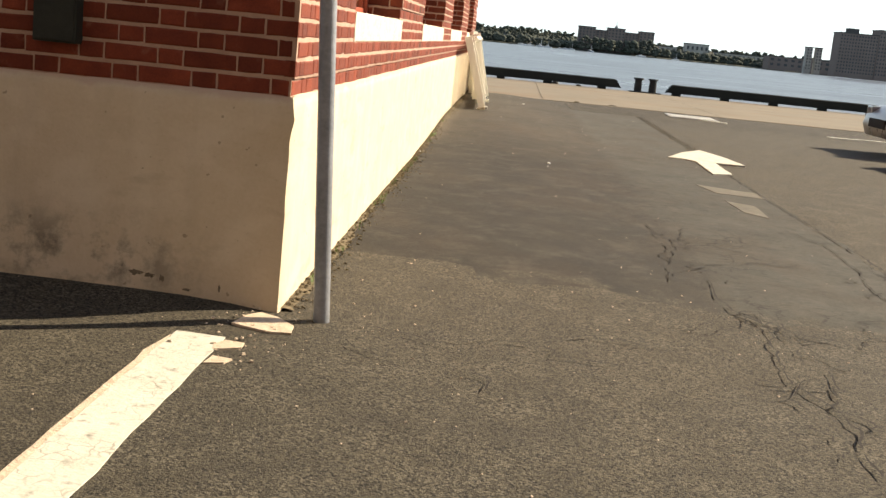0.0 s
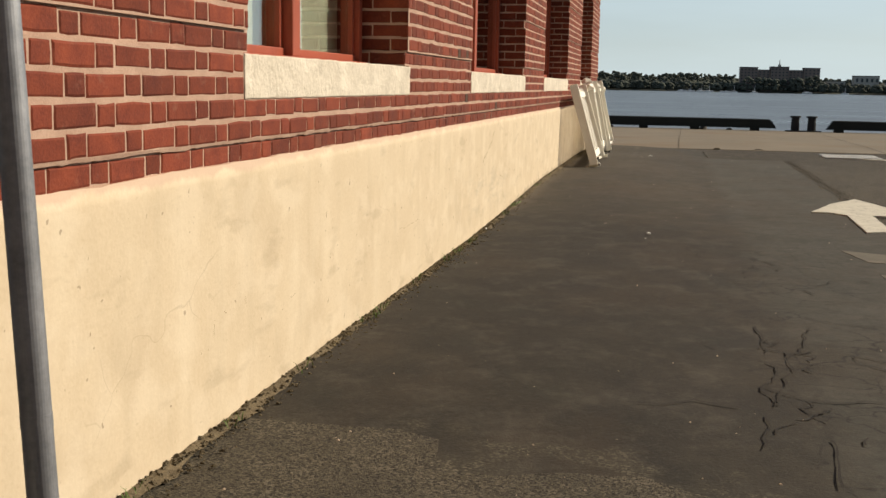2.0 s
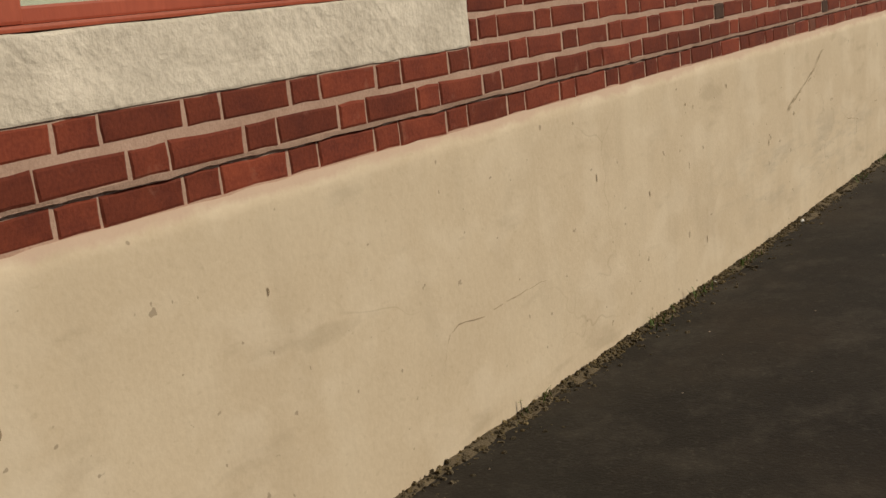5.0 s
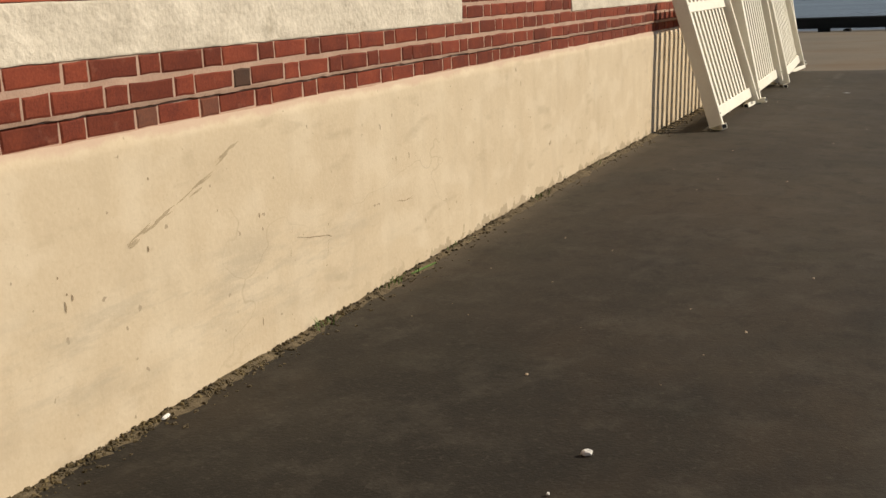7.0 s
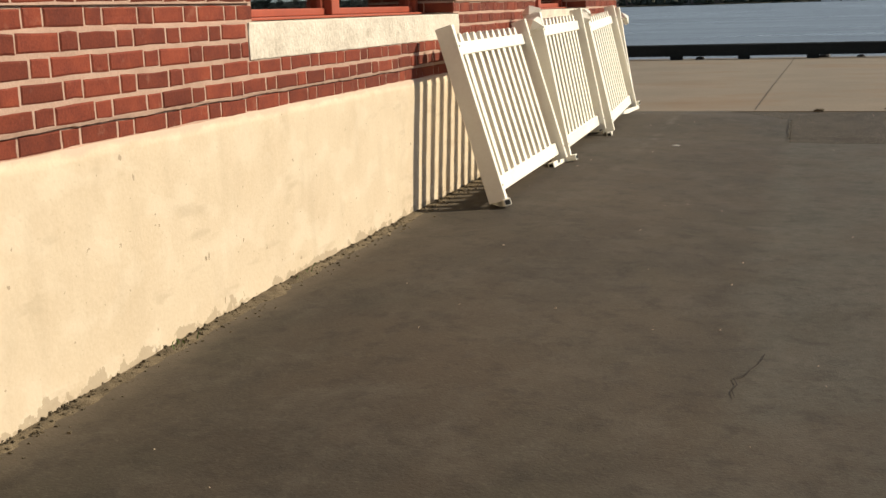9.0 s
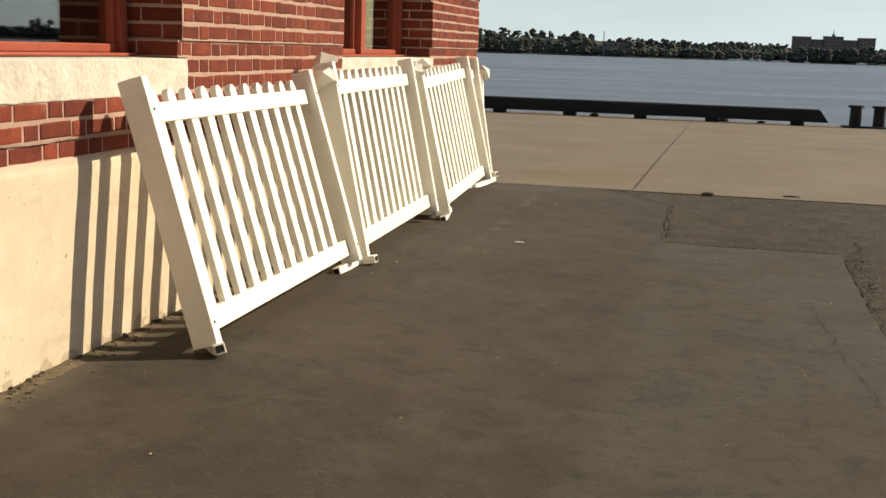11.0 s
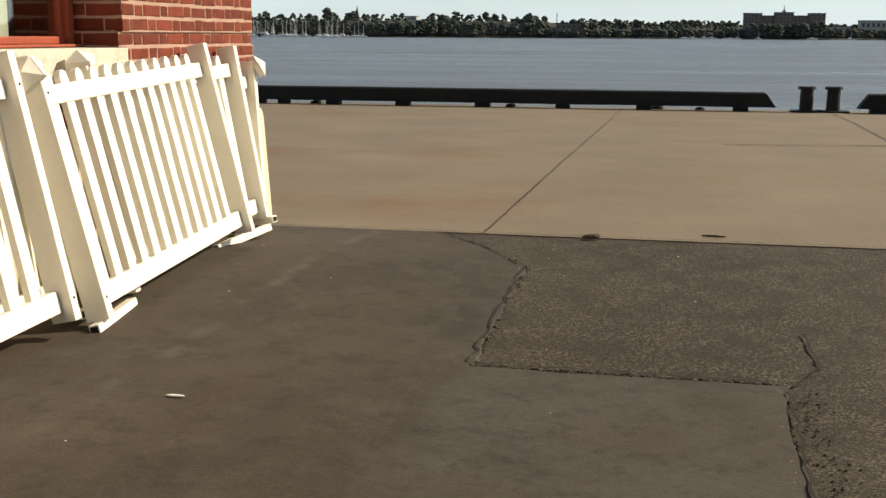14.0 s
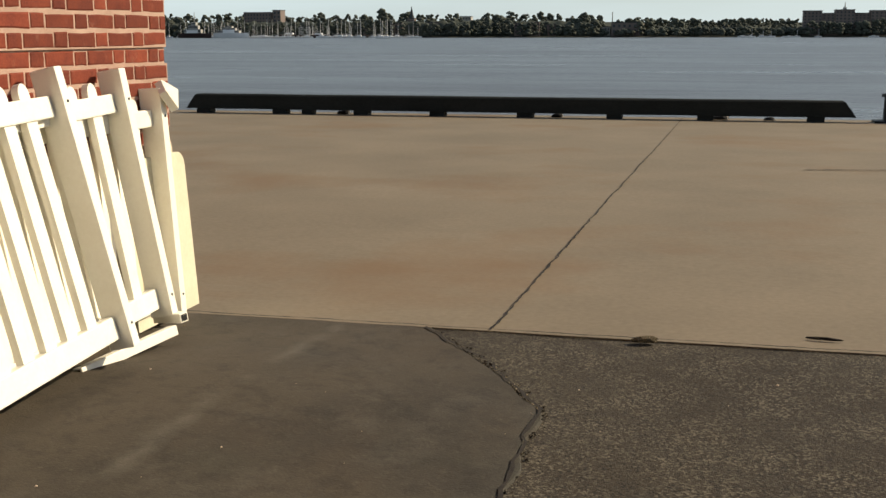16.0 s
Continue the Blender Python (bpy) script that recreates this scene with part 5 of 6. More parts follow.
def pebbles(name, n, place, size, material, label, seed):
    rnd = random.Random(seed)
    base = [(-1, -1, 0), (1, -0.8, 0), (0.9, 1, 0), (-0.8, 0.9, 0), (-0.6, -0.6, 1), (0.6, -0.5, 1.1), (0.5, 0.6, 0.9), (-0.5, 0.6, 1)]
    quads = [(4, 5, 6, 7), (0, 1, 5, 4), (1, 2, 6, 5), (2, 3, 7, 6), (3, 0, 4, 7)]
    verts, faces = [], []
    for _ in range(n):
        x, y, z = place(rnd)
        s, a = size * (0.3 + rnd.random() ** 2), rnd.uniform(0, 6.28)
        b = len(verts)
        for p in base:
            px, py, pz = (q * s * rnd.uniform(0.7, 1.2) for q in p)
            verts.append((x + px * math.cos(a) - py * math.sin(a), y + px * math.sin(a) + py * math.cos(a), z + pz * 0.8))
        faces += [tuple(b + i for i in q) for q in quads]
    return tagged(laid(name, verts, faces, material), label, "grit", kind="stuff")


def by_wall(rnd):
    x, y = abs(rnd.gauss(0, 0.055)) + 0.005, rnd.uniform(0.1, 20.6)
    return x, y, ground_z(x, y) + 0.008 + 0.012 * max(0, 0.06 - x) / 0.06


def on_lot(rnd):
    x, y = rnd.uniform(-1.5, 4.0), rnd.uniform(-4, 1.6)
    return x, y, ground_z(x, y) + 0.003


def on_seal(rnd):
    x, y = rnd.uniform(0.05, 3.2), rnd.uniform(1.5, 20.5)
    return x, y, ground_z(x, y) + 0.013


pebbles("grit", 3600, by_wall, 0.008, soil, "brown grit and crumbs along the wall foot", 3)
moss = mk("moss_crumb", (0.026, 0.021, 0.011), (0.19, 0.145, 0.075), scale=40, fine=150, rough=1.0, bump=0.6, depth=0.01, per="island", vary=0.9)


def mossy(rnd):
    y = rnd.choice((rnd.uniform(2.6, 8.2), rnd.gauss(5.6, 0.9)))
    x = abs(rnd.gauss(0.0, 0.026)) + 0.006
    return x, y, ground_z(x, y) + 0.008 + 0.014 * max(0.0, 0.05 - x) / 0.05


pebbles("moss_crumbs", 1500, mossy, 0.0075, moss, "dark mossy crumbs along the wall foot", 61)
pebbles("gravel", 500, on_lot, 0.004, rubble, "pale stone chips loose on the worn asphalt", 5)
pebbles("stone_chips", 160, on_seal, 0.004, rubble, "small pale chips on the sealed asphalt", 8)


def weeds():
    rnd = random.Random(11)
    verts, faces = [], []
    for y0 in [3.2, 3.3, 3.5, 4.3, 5.2, 5.25, 5.6, 6.1, 7.9, 8.5, 8.62, 9.2, 10.4, 11.6, 0.6, 1.4, 2.2]:
        for _ in range(rnd.randint(5, 14)):
            x, y = rnd.uniform(0.02, 0.07), y0 + rnd.gauss(0, 0.06)
            z, h, a = ground_z(x, y) + 0.015, rnd.uniform(0.015, 0.05), rnd.uniform(0, 6.28)
            dx, dy, w = math.cos(a), math.sin(a), 0.002
            b = len(verts)
            verts += [(x - dy * w, y + dx * w, z), (x + dy * w, y - dx * w, z), (x + dx * h * 0.35 + dy * w, y + dy * h * 0.35 - dx * w, z + h * 0.7),
                      (x + dx * h * 0.35 - dy * w, y + dy * h * 0.35 + dx * w, z + h * 0.7), (x + dx * h * 0.9, y + dy * h * 0.9, z + h)]
            faces += [(b, b + 1, b + 2, b + 3), (b + 3, b + 2, b + 4)]
    return tagged(laid("weeds", verts, faces, grass), "thin weeds in the gap along the wall foot", "weeds", kind="stuff")


weeds()


def along(points, spread):
    """A place picker along a line of points on the paving."""
    def pick(rnd):
        k = rnd.randrange(len(points) - 1)
        f = rnd.random()
        x = points[k][0] + (points[k + 1][0] - points[k][0]) * f + rnd.gauss(0, spread)
        y = points[k][1] + (points[k + 1][1] - points[k][1]) * f + rnd.gauss(0, spread)
        return x, y, ground_z(x, y) + 0.004
    return pick


SEAM = [(3.29, y) for y in span(9.0, 17.6, 8)]
SIDE = [(2.07, 17.72), (2.05, 18.4), (2.04, 19.1), (2.03, 19.75), (1.7, 20.35), (1.3, 20.86)]
LONG_SEAM = [(2.06 + 0.05 * noise.noise((0.0, y * 0.9, 6.0)), y) for y in span(7.0, 17.7, 24)]
pebbles("strip_crumbs", 260, along(LONG_SEAM, 0.02), 0.0035, sand, "sparse sandy grains along the seam of two asphalt strips", 46)
pebbles("asphalt_crumbs", 1800, along([(x + 0.09, y) for x, y in SEAM], 0.05), 0.005, asphalt_old, "broken dark asphalt crumbs along the seam", 41)
pebbles("sand_grains", 1500, along([(x - 0.02, y) for x, y in SEAM], 0.014), 0.006, sand, "pale sandy grains in the asphalt seam", 42)
pebbles("crack_crumbs", 700, along(SIDE, 0.02), 0.006, asphalt_old, "dark crumbs in the crack beside the sealed strip", 43)
pebbles("crack_sand", 300, along(SIDE[:5], 0.016), 0.0045, sand, "sandy grains in the crack beside the sealed strip", 44)
pebbles("seam_crumbs", 420, along([(2.08, 17.72), (2.6, 17.74), (3.3, 17.72)], 0.014), 0.005, asphalt_old, "dark crumbs in the crack across the asphalt", 45)


def near_corner(rnd):
    x, y = rnd.gauss(-0.02, 0.09), rnd.gauss(-0.45, 0.25)
    return x, y, ground_z(x, y) + 0.004


pebbles("rubble_crumbs", 60, near_corner, 0.008, rubble, "pale crumbs of broken concrete by the wall corner", 12)


def wall_mark(name, points, width, material, seed):
    """A thin ragged mark on the stucco along points (y, z)."""
    rnd = random.Random(seed)
    path = []
    for (ya, za), (yb, zb) in zip(points[:-1], points[1:]):
        n = max(2, int(math.hypot(yb - ya, zb - za) / 0.012))
        path += [(ya + (yb - ya) * k / n, za + (zb - za) * k / n) for k in range(n)]
    path.append(points[-1])
    verts, faces = [], []
    for k, (y, z) in enumerate(path):
        a, c = path[max(0, k - 1)], path[min(len(path) - 1, k + 1)]
        d = Vector((c[0] - a[0], c[1] - a[1])).normalized()
        end = min(1.0, 4 * k / len(path) + 0.15, 4 * (len(path) - 1 - k) / len(path) + 0.15)
        w = width * (0.8 + 0.7 * noise.noise((y * 30, z * 30, seed))) * end / 2
        s = 0.007 * noise.noise((y * 16, z * 16, seed + 7)) + 0.3 * width * noise.noise((y * 60, z * 60, seed))
        for side in (-1, 1):
            py, pz = y - d.y * (s + side * w), z + d.x * (s + side * w)
            out = 0.004 + 0.006 * noise.noise((py * 0.9, pz * 1.2, 1.0)) + 0.0025 * noise.noise((py * 6, pz * 6, 1.0))
            verts.append((out + 0.0015, py, pz))
        if k and (width > 0.004 or noise.noise((y * 14, z * 14, seed)) > -0.12):
            faces.append((2 * k - 2, 2 * k, 2 * k + 1, 2 * k - 1))
    return laid(name, verts, faces, material, plinth)


STAINS = ((-0.6, 0.112, 0.04, 0.014), (-0.545, 0.105, 0.03, 0.012), (-0.49, 0.097, 0.012, 0.018), (-0.25, 0.08, 0.006, 0.02), (-0.385, 0.06, 0.02, 0.007))
scuff = mk("scuff", (0.33, 0.265, 0.18), (0.46, 0.38, 0.265), scale=25, fine=120, rough=0.95, bump=0.3)
hairline = mk("hairline", (0.2, 0.15, 0.095), (0.36, 0.28, 0.19), scale=25, fine=120, rough=1.0, bump=0.2)
for seed, marks in enumerate(([(3.92, 0.255), (3.935, 0.29), (3.945, 0.32), (3.97, 0.352), (4.014, 0.373), (4.135, 0.357), (4.37, 0.368), (4.536, 0.366)],
                              [(7.756, 0.324), (7.788, 0.442)], [(7.79, 0.40), (7.902, 0.379), (8.045, 0.356), (8.145, 0.326)], [(8.045, 0.356), (8.025, 0.268)],
                              [(8.637, 0.382), (8.793, 0.366), (8.816, 0.402)], [(1.325, 0.321), (1.336, 0.381)], [(1.413, 0.393), (1.462, 0.372), (1.455, 0.343)],
                              [(1.61, 0.413), (1.622, 0.372)], [(2.1, 0.312), (2.18, 0.328)])):
    wall_mark("hairline_crack", marks, 0.0024, hairline, seed + 20)
for seed, (y, z) in enumerate(((5.67, 0.753), (5.747, 0.734), (5.676, 0.516), (6.571, 0.542), (6.62, 0.475), (6.59, 0.457), (6.6, 0.49), (6.112, 0.77), (7.547, 0.147), (5.621, 0.64),
                               (5.3, 0.48), (5.81, 0.194), (10.39, 0.549), (10.72, 0.355), (10.74, 0.36), (11.615, 0.387), (11.04, 0.365), (10.85, 0.15), (6.99, 0.746), (7.574, 0.524),
                               (8.657, 0.56), (9.335, 0.371), (6.96, 0.538), (4.9, 0.614), (4.76, 0.816), (3.3, 0.66), (2.6, 0.6), (0.49, 0.51))):
    tall = 0.004 + 0.006 * (seed % 3)
    wall_mark("pock_mark", [(y, z + tall), (y + 0.002, z), (y, z - tall)], 0.008, hairline, seed + 50)
damp = mk("damp_stain", (0.1, 0.082, 0.058), (0.24, 0.195, 0.14), scale=18, fine=90, rough=0.95, bump=0.3)


def damp_stain(x, z, wide, high, seed):
    """A ragged damp blotch on the end wall."""
    verts, faces, n = [], [], 40
    for r in (0.0, 1.0):
        for i in range(n):
            a = 2 * math.pi * i / n
            k = r * (0.75 + 0.5 * noise.noise((math.cos(a) * 2.2, math.sin(a) * 2.2, seed)) + 0.25 * noise.noise((math.cos(a) * 7, math.sin(a) * 7, seed)))
            px, pz = x + wide * k * math.cos(a), z + high * k * math.sin(a)
            out = 0.004 + 0.006 * noise.noise((-px * 0.9, pz * 1.2, 5.0)) + 0.0025 * noise.noise((-px * 6, pz * 6, 5.0))
            verts.append((px, -out - 0.0012, pz))
    for i in range(n):
        j = (i + 1) % n
        faces.append((i, n + i, n + j, j))
    return laid("damp_stain", verts, faces, damp, plinth)


for seed, (x, z, wide, high) in enumerate(STAINS):
    damp_stain(x, z, wide, high, seed * 3.7)
scuff_rnd = random.Random(8)
for i in range(26):
    f, side = scuff_rnd.random(), scuff_rnd.gauss(0, 0.006)
    ends = ((7.43, 0.782), (7.34, 0.728)) if i % 3 == 0 else ((7.28, 0.702), (6.85, 0.562))
    y, z = ends[0][0] + (ends[1][0] - ends[0][0]) * f, ends[0][1] + (ends[1][1] - ends[0][1]) * f
    reach = scuff_rnd.uniform(0.02, 0.06)
    wall_mark("scuff", [(y + reach, z + reach * 0.33 + side), (y, z + side), (y - reach, z - reach * 0.33 + side)], scuff_rnd.uniform(0.004, 0.01), scuff, 30 + i)



# ---- parked car at the side of the lot ----
def parked_car(x, y):
    """A silver saloon that stands across the lot with its nose towards the building: built along +x from its nose."""
    car = empty("car", "silver parked car standing across the asphalt lot", "car", at=(x, y, ground_z(x, y)))
    prof = [(0.06, 0.28), (0.0, 0.45), (0.04, 0.62), (0.22, 0.76), (1.15, 0.92), (1.9, 1.38), (2.3, 1.46), (3.1, 1.42), (3.85, 1.02), (4.4, 0.96), (4.52, 0.7), (4.46, 0.3)]
    bm = bmesh.new()
    rings = []
    for s in (-0.86, -0.8, -0.6, 0.6, 0.8, 0.86):
        k = {0.86: 0.06, 0.8: 0.02, 0.6: 0.0}[abs(s)]
        narrow = 0.16
        rings.append([bm.verts.new((px + k * (1 if px < 2 else -1), s * (1 - narrow * max(0.0, pz - 0.9) / 0.5), pz - k * (0.5 if pz > 0.5 else -0.3))) for px, pz in prof])
    for i in range(len(rings) - 1):
        for j in range(len(prof)):
            q = (j + 1) % len(prof)
            bm.faces.new((rings[i][j], rings[i][q], rings[i + 1][q], rings[i + 1][j]))
    bm.faces.new(rings[0][::-1])
    bm.faces.new(rings[-1])
    bmesh.ops.recalc_face_normals(bm, faces=bm.faces[:])
    part("body", bm, car_paint, car, smooth=True)
    for side in (-1, 1):
        part("headlight", box(0.05, 0.3, side * 0.66 - 0.14, side * 0.66 + 0.14, 0.6, 0.74, bevel=0.03), lens_glass, car, "clear headlight")
        for wx in (0.85, 3.6):
            wheel = part("wheel", tube((wx, side * 0.7, 0.32), (wx, side * 0.88, 0.32), 0.32, seg=28), rubber, car)
            part("rim", tube((wx, side * 0.87, 0.32), (wx, side * 0.892, 0.32), 0.2, 0.18, seg=20), grate_metal, wheel, "pale wheel rim")
        part("side_window", box(1.5, 3.5, side * 0.765 - 0.012, side * 0.765 + 0.012, 1.0, 1.3, bevel=0.01), far_glass, car)
    part("grille", box(-0.012, 0.05, -0.4, 0.4, 0.42, 0.56, bevel=0.01), rubber, car)
    part("windscreen", box(-0.01, 0.01, -0.62, 0.62, 0, 0.66, bevel=0.005, m=pose(1.2, 0, 0.965, 0, 58, 0)), far_glass, car)
    return car


first_car = parked_car(6.6, 13.8)
copy_thing(first_car, pose(6.5, 10.8, ground_z(6.5, 10.8)))["label"] = "silver parked car standing nearer in the asphalt lot"


# ---- litter ----
def scrap(name, x, y, size, material, label, category, turn=0.0):
    bm = bmesh.new()
    bmesh.ops.create_icosphere(bm, subdivisions=2, radius=1)
    for v in bm.verts:
        v.co *= 1 + 0.35 * noise.noise(v.co * 2.3 + Vector((x, y, 0)))
        v.co = Vector((v.co.x * size[0], v.co.y * size[1], max(0.0, v.co.z + 0.5) * size[2]))
    ob = obj(name, bm, material)
    ob.matrix_basis = pose(x, y, ground_z(x, y) + 0.014, 0, 0, turn)
    return tagged(ob, label, category)


scrap("paper_scrap", 1.33, 7.05, (0.016, 0.011, 0.01), litter_white, "small crumpled white paper on dark asphalt", "litter", 20)
scrap("paper_scrap", 1.31, 6.78, (0.005, 0.005, 0.004), litter_white, "tiny white scrap on dark asphalt", "litter", 70)
scrap("paper_strip", 1.155, 16.9, (0.036, 0.009, 0.005), litter_white, "flat white paper strip on dark asphalt", "litter", 5)
scrap("plastic_strip", 0.055, 8.78, (0.006, 0.13, 0.006), grass, "thin green plastic strip by the wall foot", "litter", -4)
scrap("paper_scrap", 0.035, 6.93, (0.008, 0.024, 0.006), litter_white, "small torn white paper at the wall foot", "litter", 10)
scrap("paper_scrap", 0.03, 5.8, (0.006, 0.008, 0.005), litter_white, "tiny white scrap at the wall foot", "litter", 35)
scrap("stick", 3.15, 21.08, (0.085, 0.008, 0.01), crack_fill, "short dark stick on the concrete", "stick", -6)
scrap("stick", 2.35, 20.85, (0.06, 0.03, 0.02), soil, "dark clod on the asphalt edge", "debris", 10)


# ---- far shore ----
def bank():
    verts, faces, n = [], [], 160
    for i in range(n + 1):
        x = -1500 + 3000 * i / n
        y = 1495 + 25 * noise.noise((x * 0.004, 1, 0)) - max(0.0, x - 300) * 1.6
        verts += [(x, y, -3.4), (x, y + 6, -2.3 + 0.8 * abs(noise.noise((x * 0.02, 4, 0)))), (x, y + 120, 3.0), (x, y + 900, 9.0)]
        if i:
            a = 4 * i - 4
            for j in range(3):
                faces.append((a + j, a + 4 + j, a + 5 + j, a + 1 + j))
    return tagged(laid("far_bank", verts, faces, far_ground), "dark far bank across the harbour", "shore", kind="structure")


bank()


def shore_y(x):
    return 1505 + 25 * noise.noise((x * 0.004, 1, 0)) - max(0.0, x - 300) * 1.6


def woods():
    rnd = random.Random(21)
    bm = bmesh.new()
    bmesh.ops.create_icosphere(bm, subdivisions=1, radius=1)
    bv = [v.co.copy() for v in bm.verts]
    bf = [tuple(v.index for v in f.verts) for f in bm.faces]
    bm.free()
    verts, faces = [], []

    def clump(x, y, z, s):
        b = len(verts)
        sx, sz = s * rnd.uniform(0.8, 1.4), s * rnd.uniform(0.6, 1.0)
        for v in bv:
            k = rnd.uniform(0.85, 1.14)
            verts.append((x + v.x * sx * k, y + v.y * s * k, z + v.z * sz * k))
        faces.extend(tuple(b + i for i in f) for f in bf)

    def tree(x, y, h, w):
        for i in range(18):
            u = 0.5 - 0.5 * math.cos(math.pi * (i + rnd.random()) / 18)
            wide = w * math.sqrt(max(0.06, 1 - (2 * u - 0.85) ** 2 / 1.4))
            clump(x + rnd.uniform(-0.7, 0.7) * wide, y + rnd.uniform(-0.4, 0.4) * wide, h * (0.1 + 0.8 * u), w * rnd.uniform(0.2, 0.36))

    x = -900.0
    while x < 700:
        tall = 18 + 6 * noise.noise((x * 0.012, 3, 0)) + 3 * noise.noise((x * 0.05, 8, 0))
        if -165 < x < -125:
            tall = 7
        if -100 < x < 90:
            tall = 9 + 3 * noise.noise((x * 0.04, 5, 0))
        if x > 180:
            tall = 9 + 3 * noise.noise((x * 0.03, 6, 0))
        tree(x, shore_y(x) + rnd.uniform(-8, 40), max(5.0, tall * rnd.uniform(0.75, 1.1)), rnd.uniform(5, 9))
        if -165 < x < 90 or x > 180:
            tree(x, shore_y(x) + rnd.uniform(200, 300), max(12.0, (24 if x < 90 else 19) * (1 + 0.14 * noise.noise((x * 0.02, 12, 0))) * rnd.uniform(0.85, 1.05)), rnd.uniform(5, 9))
        if x < -170:
            tree(x, shore_y(x) + rnd.uniform(90, 160), max(8.0, (tall + 12 + 5 * noise.noise((x * 0.03, 11, 0))) * rnd.uniform(0.75, 1.1)), rnd.uniform(6, 10))
        x += rnd.uniform(2.2, 4.2)
    # undergrowth that closes the belt from below
    base, n = len(verts), 420
    for i in range(n + 1):
        x = -900 + 1600 * i / n
        high = 9 + 3 * noise.noise((x * 0.03, 2, 0)) + 3 * noise.noise((x * 0.13, 5, 0)) + (9 if x < -170 else 0)
        if -165 < x < 90 or x > 180:
            high = 5 + 2 * noise.noise((x * 0.05, 2, 0))
        y = shore_y(x) + 22
        verts.extend([(x, y, -1), (x, y + 3 * noise.noise((x * 0.2, 1, 0)), high * 0.7), (x, y + 12, high)])
        if i:
            a = base + 3 * i - 3
            faces.extend([(a, a + 3, a + 4, a + 1), (a + 1, a + 4, a + 5, a + 2)])
    # wooded rise inland that closes the low stretches
    base = len(verts)
    for i in range(n + 1):
        x = -900 + 1600 * i / n
        high = 19 + 2.5 * noise.noise((x * 0.015, 20, 0)) + 2.2 * noise.noise((x * 0.11, 6, 0)) - (3 if x > 90 else 0)
        y = shore_y(x) + 300
        verts.extend([(x, y - 60, 0), (x, y - 20 + 6 * noise.noise((x * 0.1, 1, 0)), high * 0.6), (x, y, high)])
        if i:
            a = base + 3 * i - 3
            faces.extend([(a, a + 3, a + 4, a + 1), (a + 1, a + 4, a + 5, a + 2)])
    for x, h, w in ((-188, 30, 9), (-176, 22, 9), (-198, 22, 9), (-71, 21, 9), (-66, 18, 8), (-460, 36, 12), (-300, 27, 10)):
        tree(x, shore_y(x) + 30, h, w)
        tree(x + 3, shore_y(x) + 32, h * 0.9, w)
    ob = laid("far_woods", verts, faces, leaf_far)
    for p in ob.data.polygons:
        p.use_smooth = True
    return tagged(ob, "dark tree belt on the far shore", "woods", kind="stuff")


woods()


def block(name, label, x0, x1, y, parts, wall, floors, bays, base=0.0, category="building"):
    """A far building: stacked volumes (x0, x1, height, depth) with rows of windows let into the front."""
    b = empty(name, label, category, at=(0, y, base))
    for a, c, h, d in parts:
        w = part("wall", box(a, c, -d / 2, d / 2, -2, h), wall, b)
        part("roof", box(a - 0.4, c + 0.4, -d / 2 - 0.4, d / 2 + 0.4, h + 0.02, h + 0.9), far_roof, b)
        rows, cols = floors, max(2, int((c - a) / bays))
        fh, bw = (h - 2) / rows, (c - a) / cols
        for r in range(rows):
            for q in range(cols):
                px, pz = a + (q + 0.28) * bw, 1.5 + r * fh + fh * 0.25
                part("window", box(px, px + bw * 0.46, -d / 2 - 0.08, -d / 2 + 0.3, pz, pz + fh * 0.5), far_glass, w)
    return b


hospital = block("far_hospital", "long brown brick block with raised ends across the harbour", 84, 182, 1545,
                 [(84, 106, 28.5, 22), (106.5, 121, 25.5, 18), (121.5, 144, 29.5, 24), (144.5, 162, 25.5, 18), (162.5, 182, 28.5, 22)], far_brick, 7, 4.0)
part("lantern", box(131, 135, -2, 2, 30.5, 33), far_pale, hospital)
part("spire", tube((133, 0, 33), (133, 0, 40), 0.9, 0.1, seg=8), far_pale, hospital)
block("far_shed", "long low brown shed on the far shore", -165, -100, 1530, [(-150, -110, 15, 30)], far_brick, 2, 6.0)
block("far_house", "pale houses between trees on the far shore", -160, -130, 1525, [(-163, -152, 10, 10), (-150, -141, 13, 10), (-139, -131, 9, 12)], far_pale, 2, 3.5)
block("far_block", "brown brick block behind the marina", -645, -590, 1600, [(-684, -642, 32, 20), (-640, -628, 35, 18)], far_brick, 6, 4.5)
block("far_flats", "pale flats above the trees on the far shore", -380, -300, 1680, [(-385, -368, 26, 14), (-332, -318, 24, 14), (-262, -250, 25, 14)], far_pale, 6, 4.0)
church = block("far_church", "dark church with a pointed spire among far trees", -430, -410, 1545, [(-426, -416, 22, 10)], far_brick, 3, 4.0, category="church")
part("spire", tube((-421, 0, 22.9), (-421, 0, 38), 3.4, 0.2, seg=8), far_roof, church)
stack = tagged(obj("far_chimney", tube((-151, 1538, 0), (-151, 1538, 29), 0.9, 0.6, seg=10), far_pale), "thin pale chimney on the far shore", "chimney")
house_rnd = random.Random(9)
for x in (-570, -545, -522, -500, -478, -462, -440, -418, -395, -352, -330, -297, -275, -255, -238, -215, -60, -38, -12, 15, 48):
    w, h = house_rnd.uniform(9, 22), house_rnd.uniform(8, 17) * (1.0 if x < -100 else 0.6)
    block("far_house", "far house among the trees on the shore", x, x + w, 1512 + house_rnd.uniform(0, 40), [(x, x + w, h, 10)],
          house_rnd.choice((far_brick, far_brick, far_pale)), 3, 4.0)
block("far_depot", "flat pale depot beside the brick block across the harbour", 200, 300, 1560, [(192, 215, 13, 20), (226, 256, 20, 24), (262, 330, 12, 30)], far_pale, 2, 6.0)
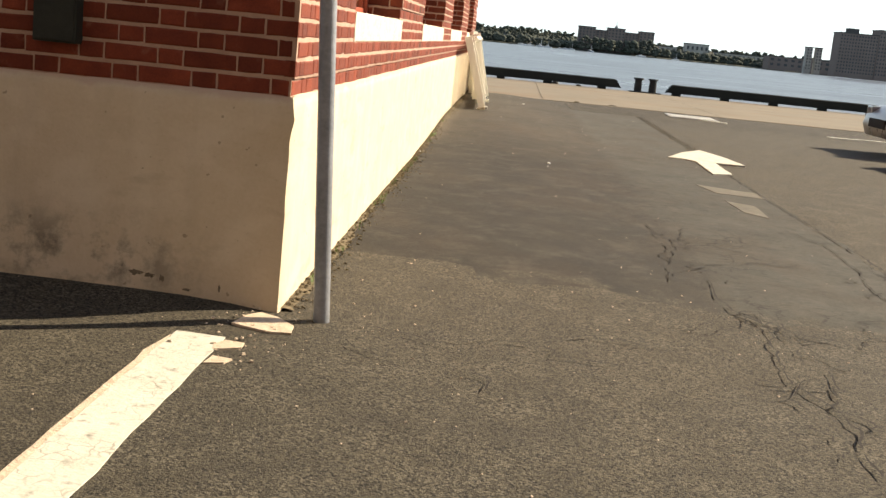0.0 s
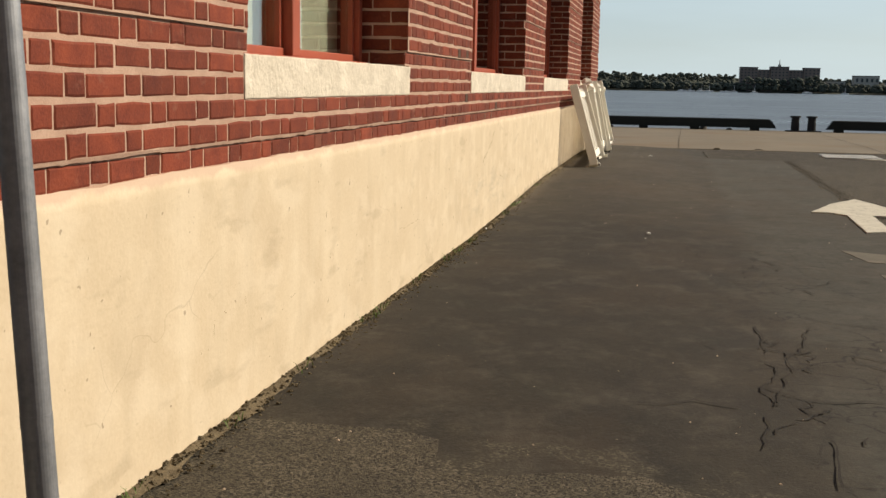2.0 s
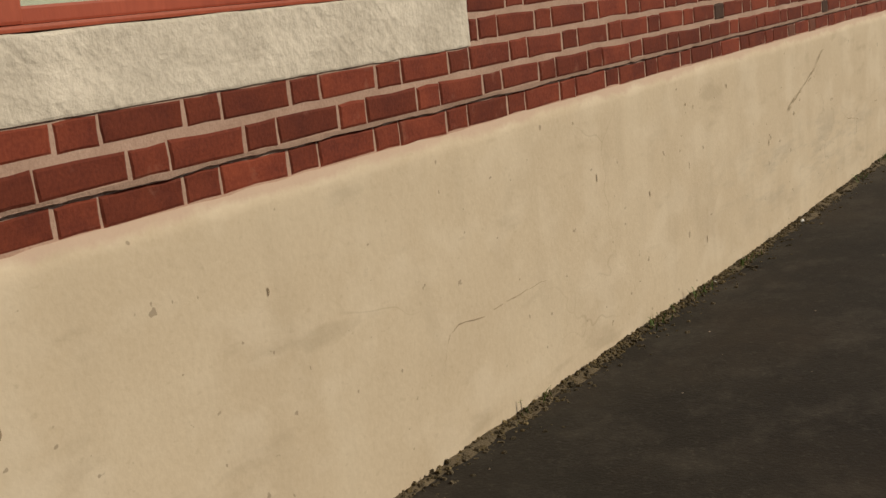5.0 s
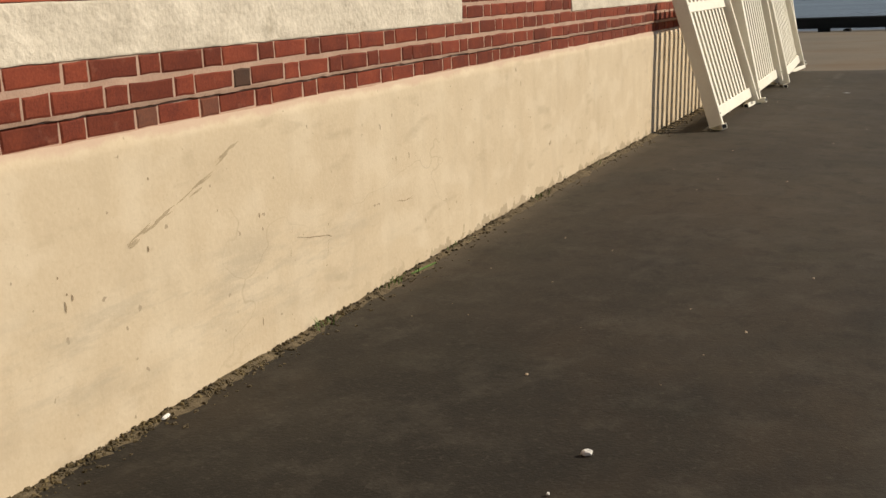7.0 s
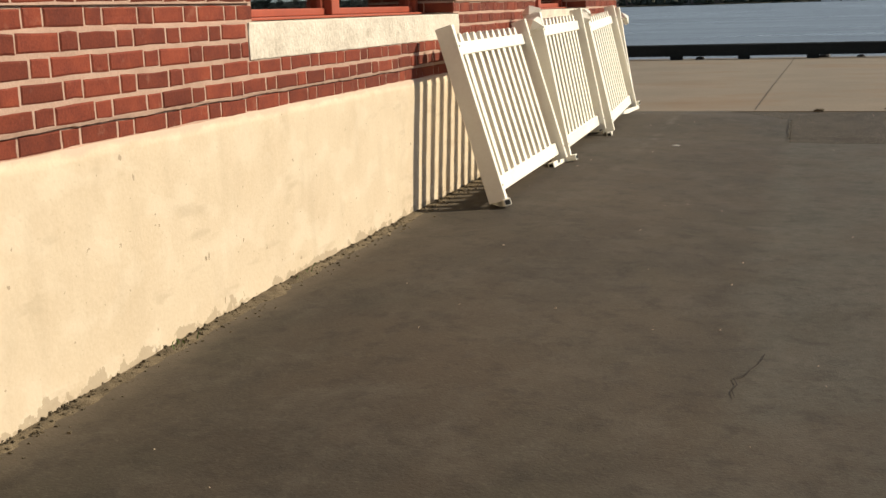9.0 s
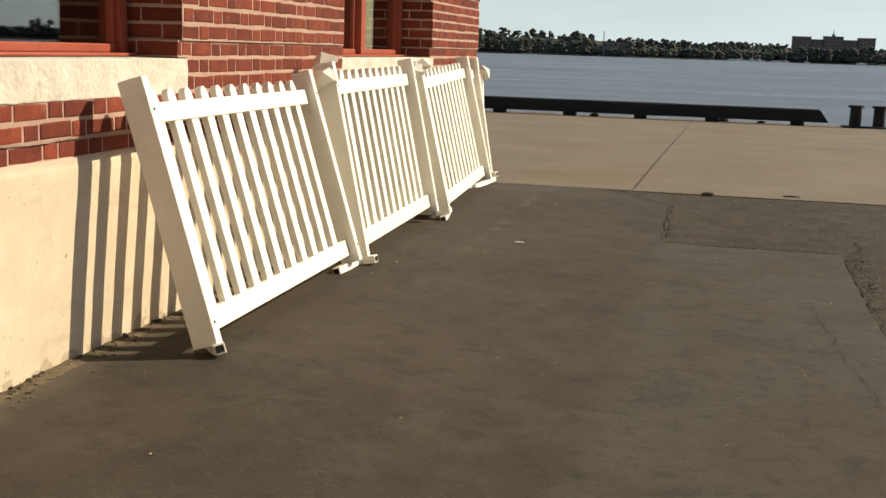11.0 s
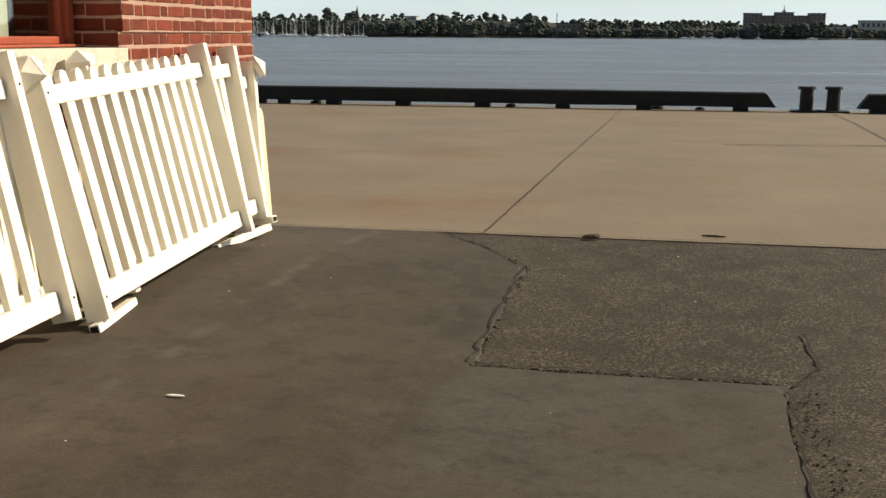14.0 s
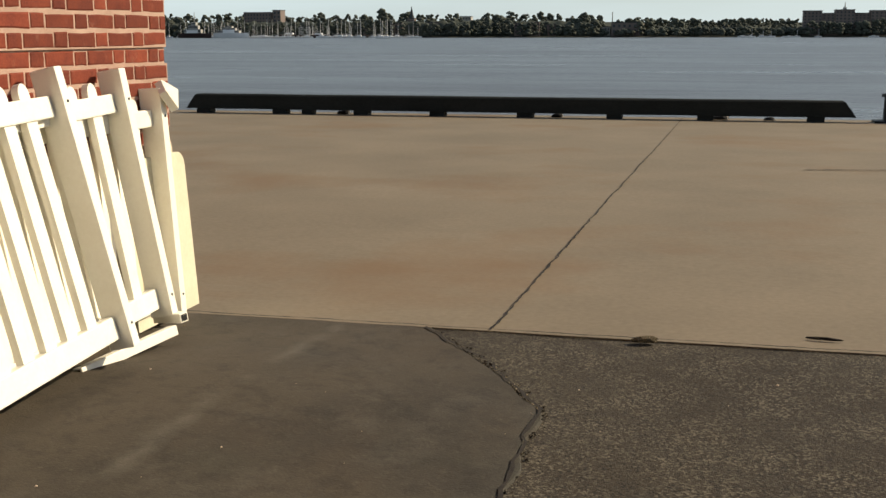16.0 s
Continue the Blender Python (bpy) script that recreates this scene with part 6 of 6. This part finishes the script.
block("far_terminal", "long low pale terminal on the far shore", 300, 420, 1400, [(300, 372, 13, 30)], far_brick, 2, 8.0)
tower = block("far_tower", "tall pale tower block with rows of windows across the harbour", 290, 340, 1080, [(292, 326, 37, 24), (326.5, 345, 42, 24)], far_brick, 12, 2.6)
part("roof_house", box(300, 310, -4, 4, 37.9, 42), far_roof, tower)
block("far_twin", "pair of pale slender towers across the harbour", 272, 290, 1120, [(276, 281.5, 22, 8), (285, 290.5, 22, 8)], far_pale, 7, 2.0)


def boat(name, x, y, length, mast, hull, label):
    b = empty(name, label, "boat", "boats in the far marina", at=(x, y, -3.0))
    bm = bmesh.new()
    n = 8
    rings = []
    for i in range(n + 1):
        u = i / n
        w = length * 0.16 * (1 - (2 * u - 0.9) ** 2 * 0.75) if u < 1 else 0.02
        rings.append([bm.verts.new((length * (u - 0.5), s * w, z)) for s, z in ((-1, length * 0.13 + 0.3 * u), (-0.7, 0.0), (0.7, 0.0), (1, length * 0.13 + 0.3 * u))])
    for i in range(n):
        for j in range(4):
            k = (j + 1) % 4
            bm.faces.new((rings[i][j], rings[i + 1][j], rings[i + 1][k], rings[i][k]))
    bm.faces.new(rings[0])
    bm.faces.new(rings[-1][::-1])
    part("hull", bm, hull, b)
    part("cabin", box(-length * 0.22, length * 0.12, -length * 0.08, length * 0.08, length * 0.12, length * 0.22, bevel=0.15), hull_white, b)
    if mast:
        part("mast", tube((0.05 * length, 0, length * 0.12), (0.05 * length, 0, mast), 0.34, 0.2, seg=6), mast_metal, b)
        part("boom", tube((0.04 * length, 0, length * 0.3), (-length * 0.38, 0, length * 0.3), 0.16, seg=6), mast_metal, b)
    return b


rnd = random.Random(31)
for i in range(95):
    x = -735 + 345 * rnd.random() ** 0.9
    boat("sailing_boat", x, 1440 + rnd.uniform(0, 35), rnd.uniform(9, 17), rnd.uniform(12, 25), hull_white, "white sailing boat with a bare mast in the marina")
for x, l, m, h in ((-560, 30, 24, hull_dark), (-520, 28, 22, hull_dark)):
    boat("schooner", x, 1455, l, m, h, "dark schooner moored in the marina")
boat("motor_launch", -352, 1180, 13, 0, hull_white, "white motor launch crossing the harbour")


def ship(name, label, x, y, length, hull, tiers, mast):
    """A larger vessel: a sheered hull, stacked deckhouses (start, end, low, high) and a mast."""
    s = boat(name, x, y, length, 0, hull, label)
    for a, b, z0, z1 in tiers:
        house = part("deckhouse", box(a, b, -3.2, 3.2, z0, z1, bevel=0.3), far_pale, s)
        part("window_band", box(a + 0.8, b - 0.8, -3.3, -3.15, z0 + (z1 - z0) * 0.45, z0 + (z1 - z0) * 0.75), far_glass, house)
    if mast:
        part("mast", tube((mast[0], 0, mast[1]), (mast[0], 0, mast[2]), 0.7, 0.25, seg=8), far_pale, s)
        part("crosstree", tube((mast[0] - 2.5, 0, mast[2] * 0.8), (mast[0] + 2.5, 0, mast[2] * 0.8), 0.25, seg=6), far_pale, s)
    return s


ship("tugboat", "dark tugboat with a pale wheelhouse by the marina", -679, 1420, 46, hull_dark, [(-14, 10, 6, 11), (-8, 6, 11.1, 16), (-4, 3, 16.1, 20)], (0, 20, 33))
ship("motor_yacht", "large white motor yacht moored by the marina", -630, 1425, 48, hull_white, [(-18, 12, 6, 9.5), (-12, 7, 9.6, 12.5), (-8, 2, 12.6, 15)], None)
for x in (12, 22, 35, 44, 60, 66, 74, 98, 160, 205):
    boat("moored_boat", x, 1455 + rnd.uniform(0, 20), rnd.uniform(7, 12), rnd.choice((0, 0, 9)), hull_white, "small white boat moored by the far shore")

# ---- single bricks nearest the path ----
brick_rnd, brick_meshes = random.Random(77), {}
for length, place in singles:
    key = (round(length, 2), brick_rnd.randint(0, 2))
    if key not in brick_meshes:
        v, f = brick_shape(key[0], HIGH, brick_rnd)
        me = bpy.data.meshes.new("brick")
        me.from_pydata(v, [], f)
        me.materials.append(brick_header if key[0] < 0.12 else brick_piece)
        brick_meshes[key] = me
    ob = new("brick", brick_meshes[key])
    ob.parent = wall_east
    ob.matrix_basis = place
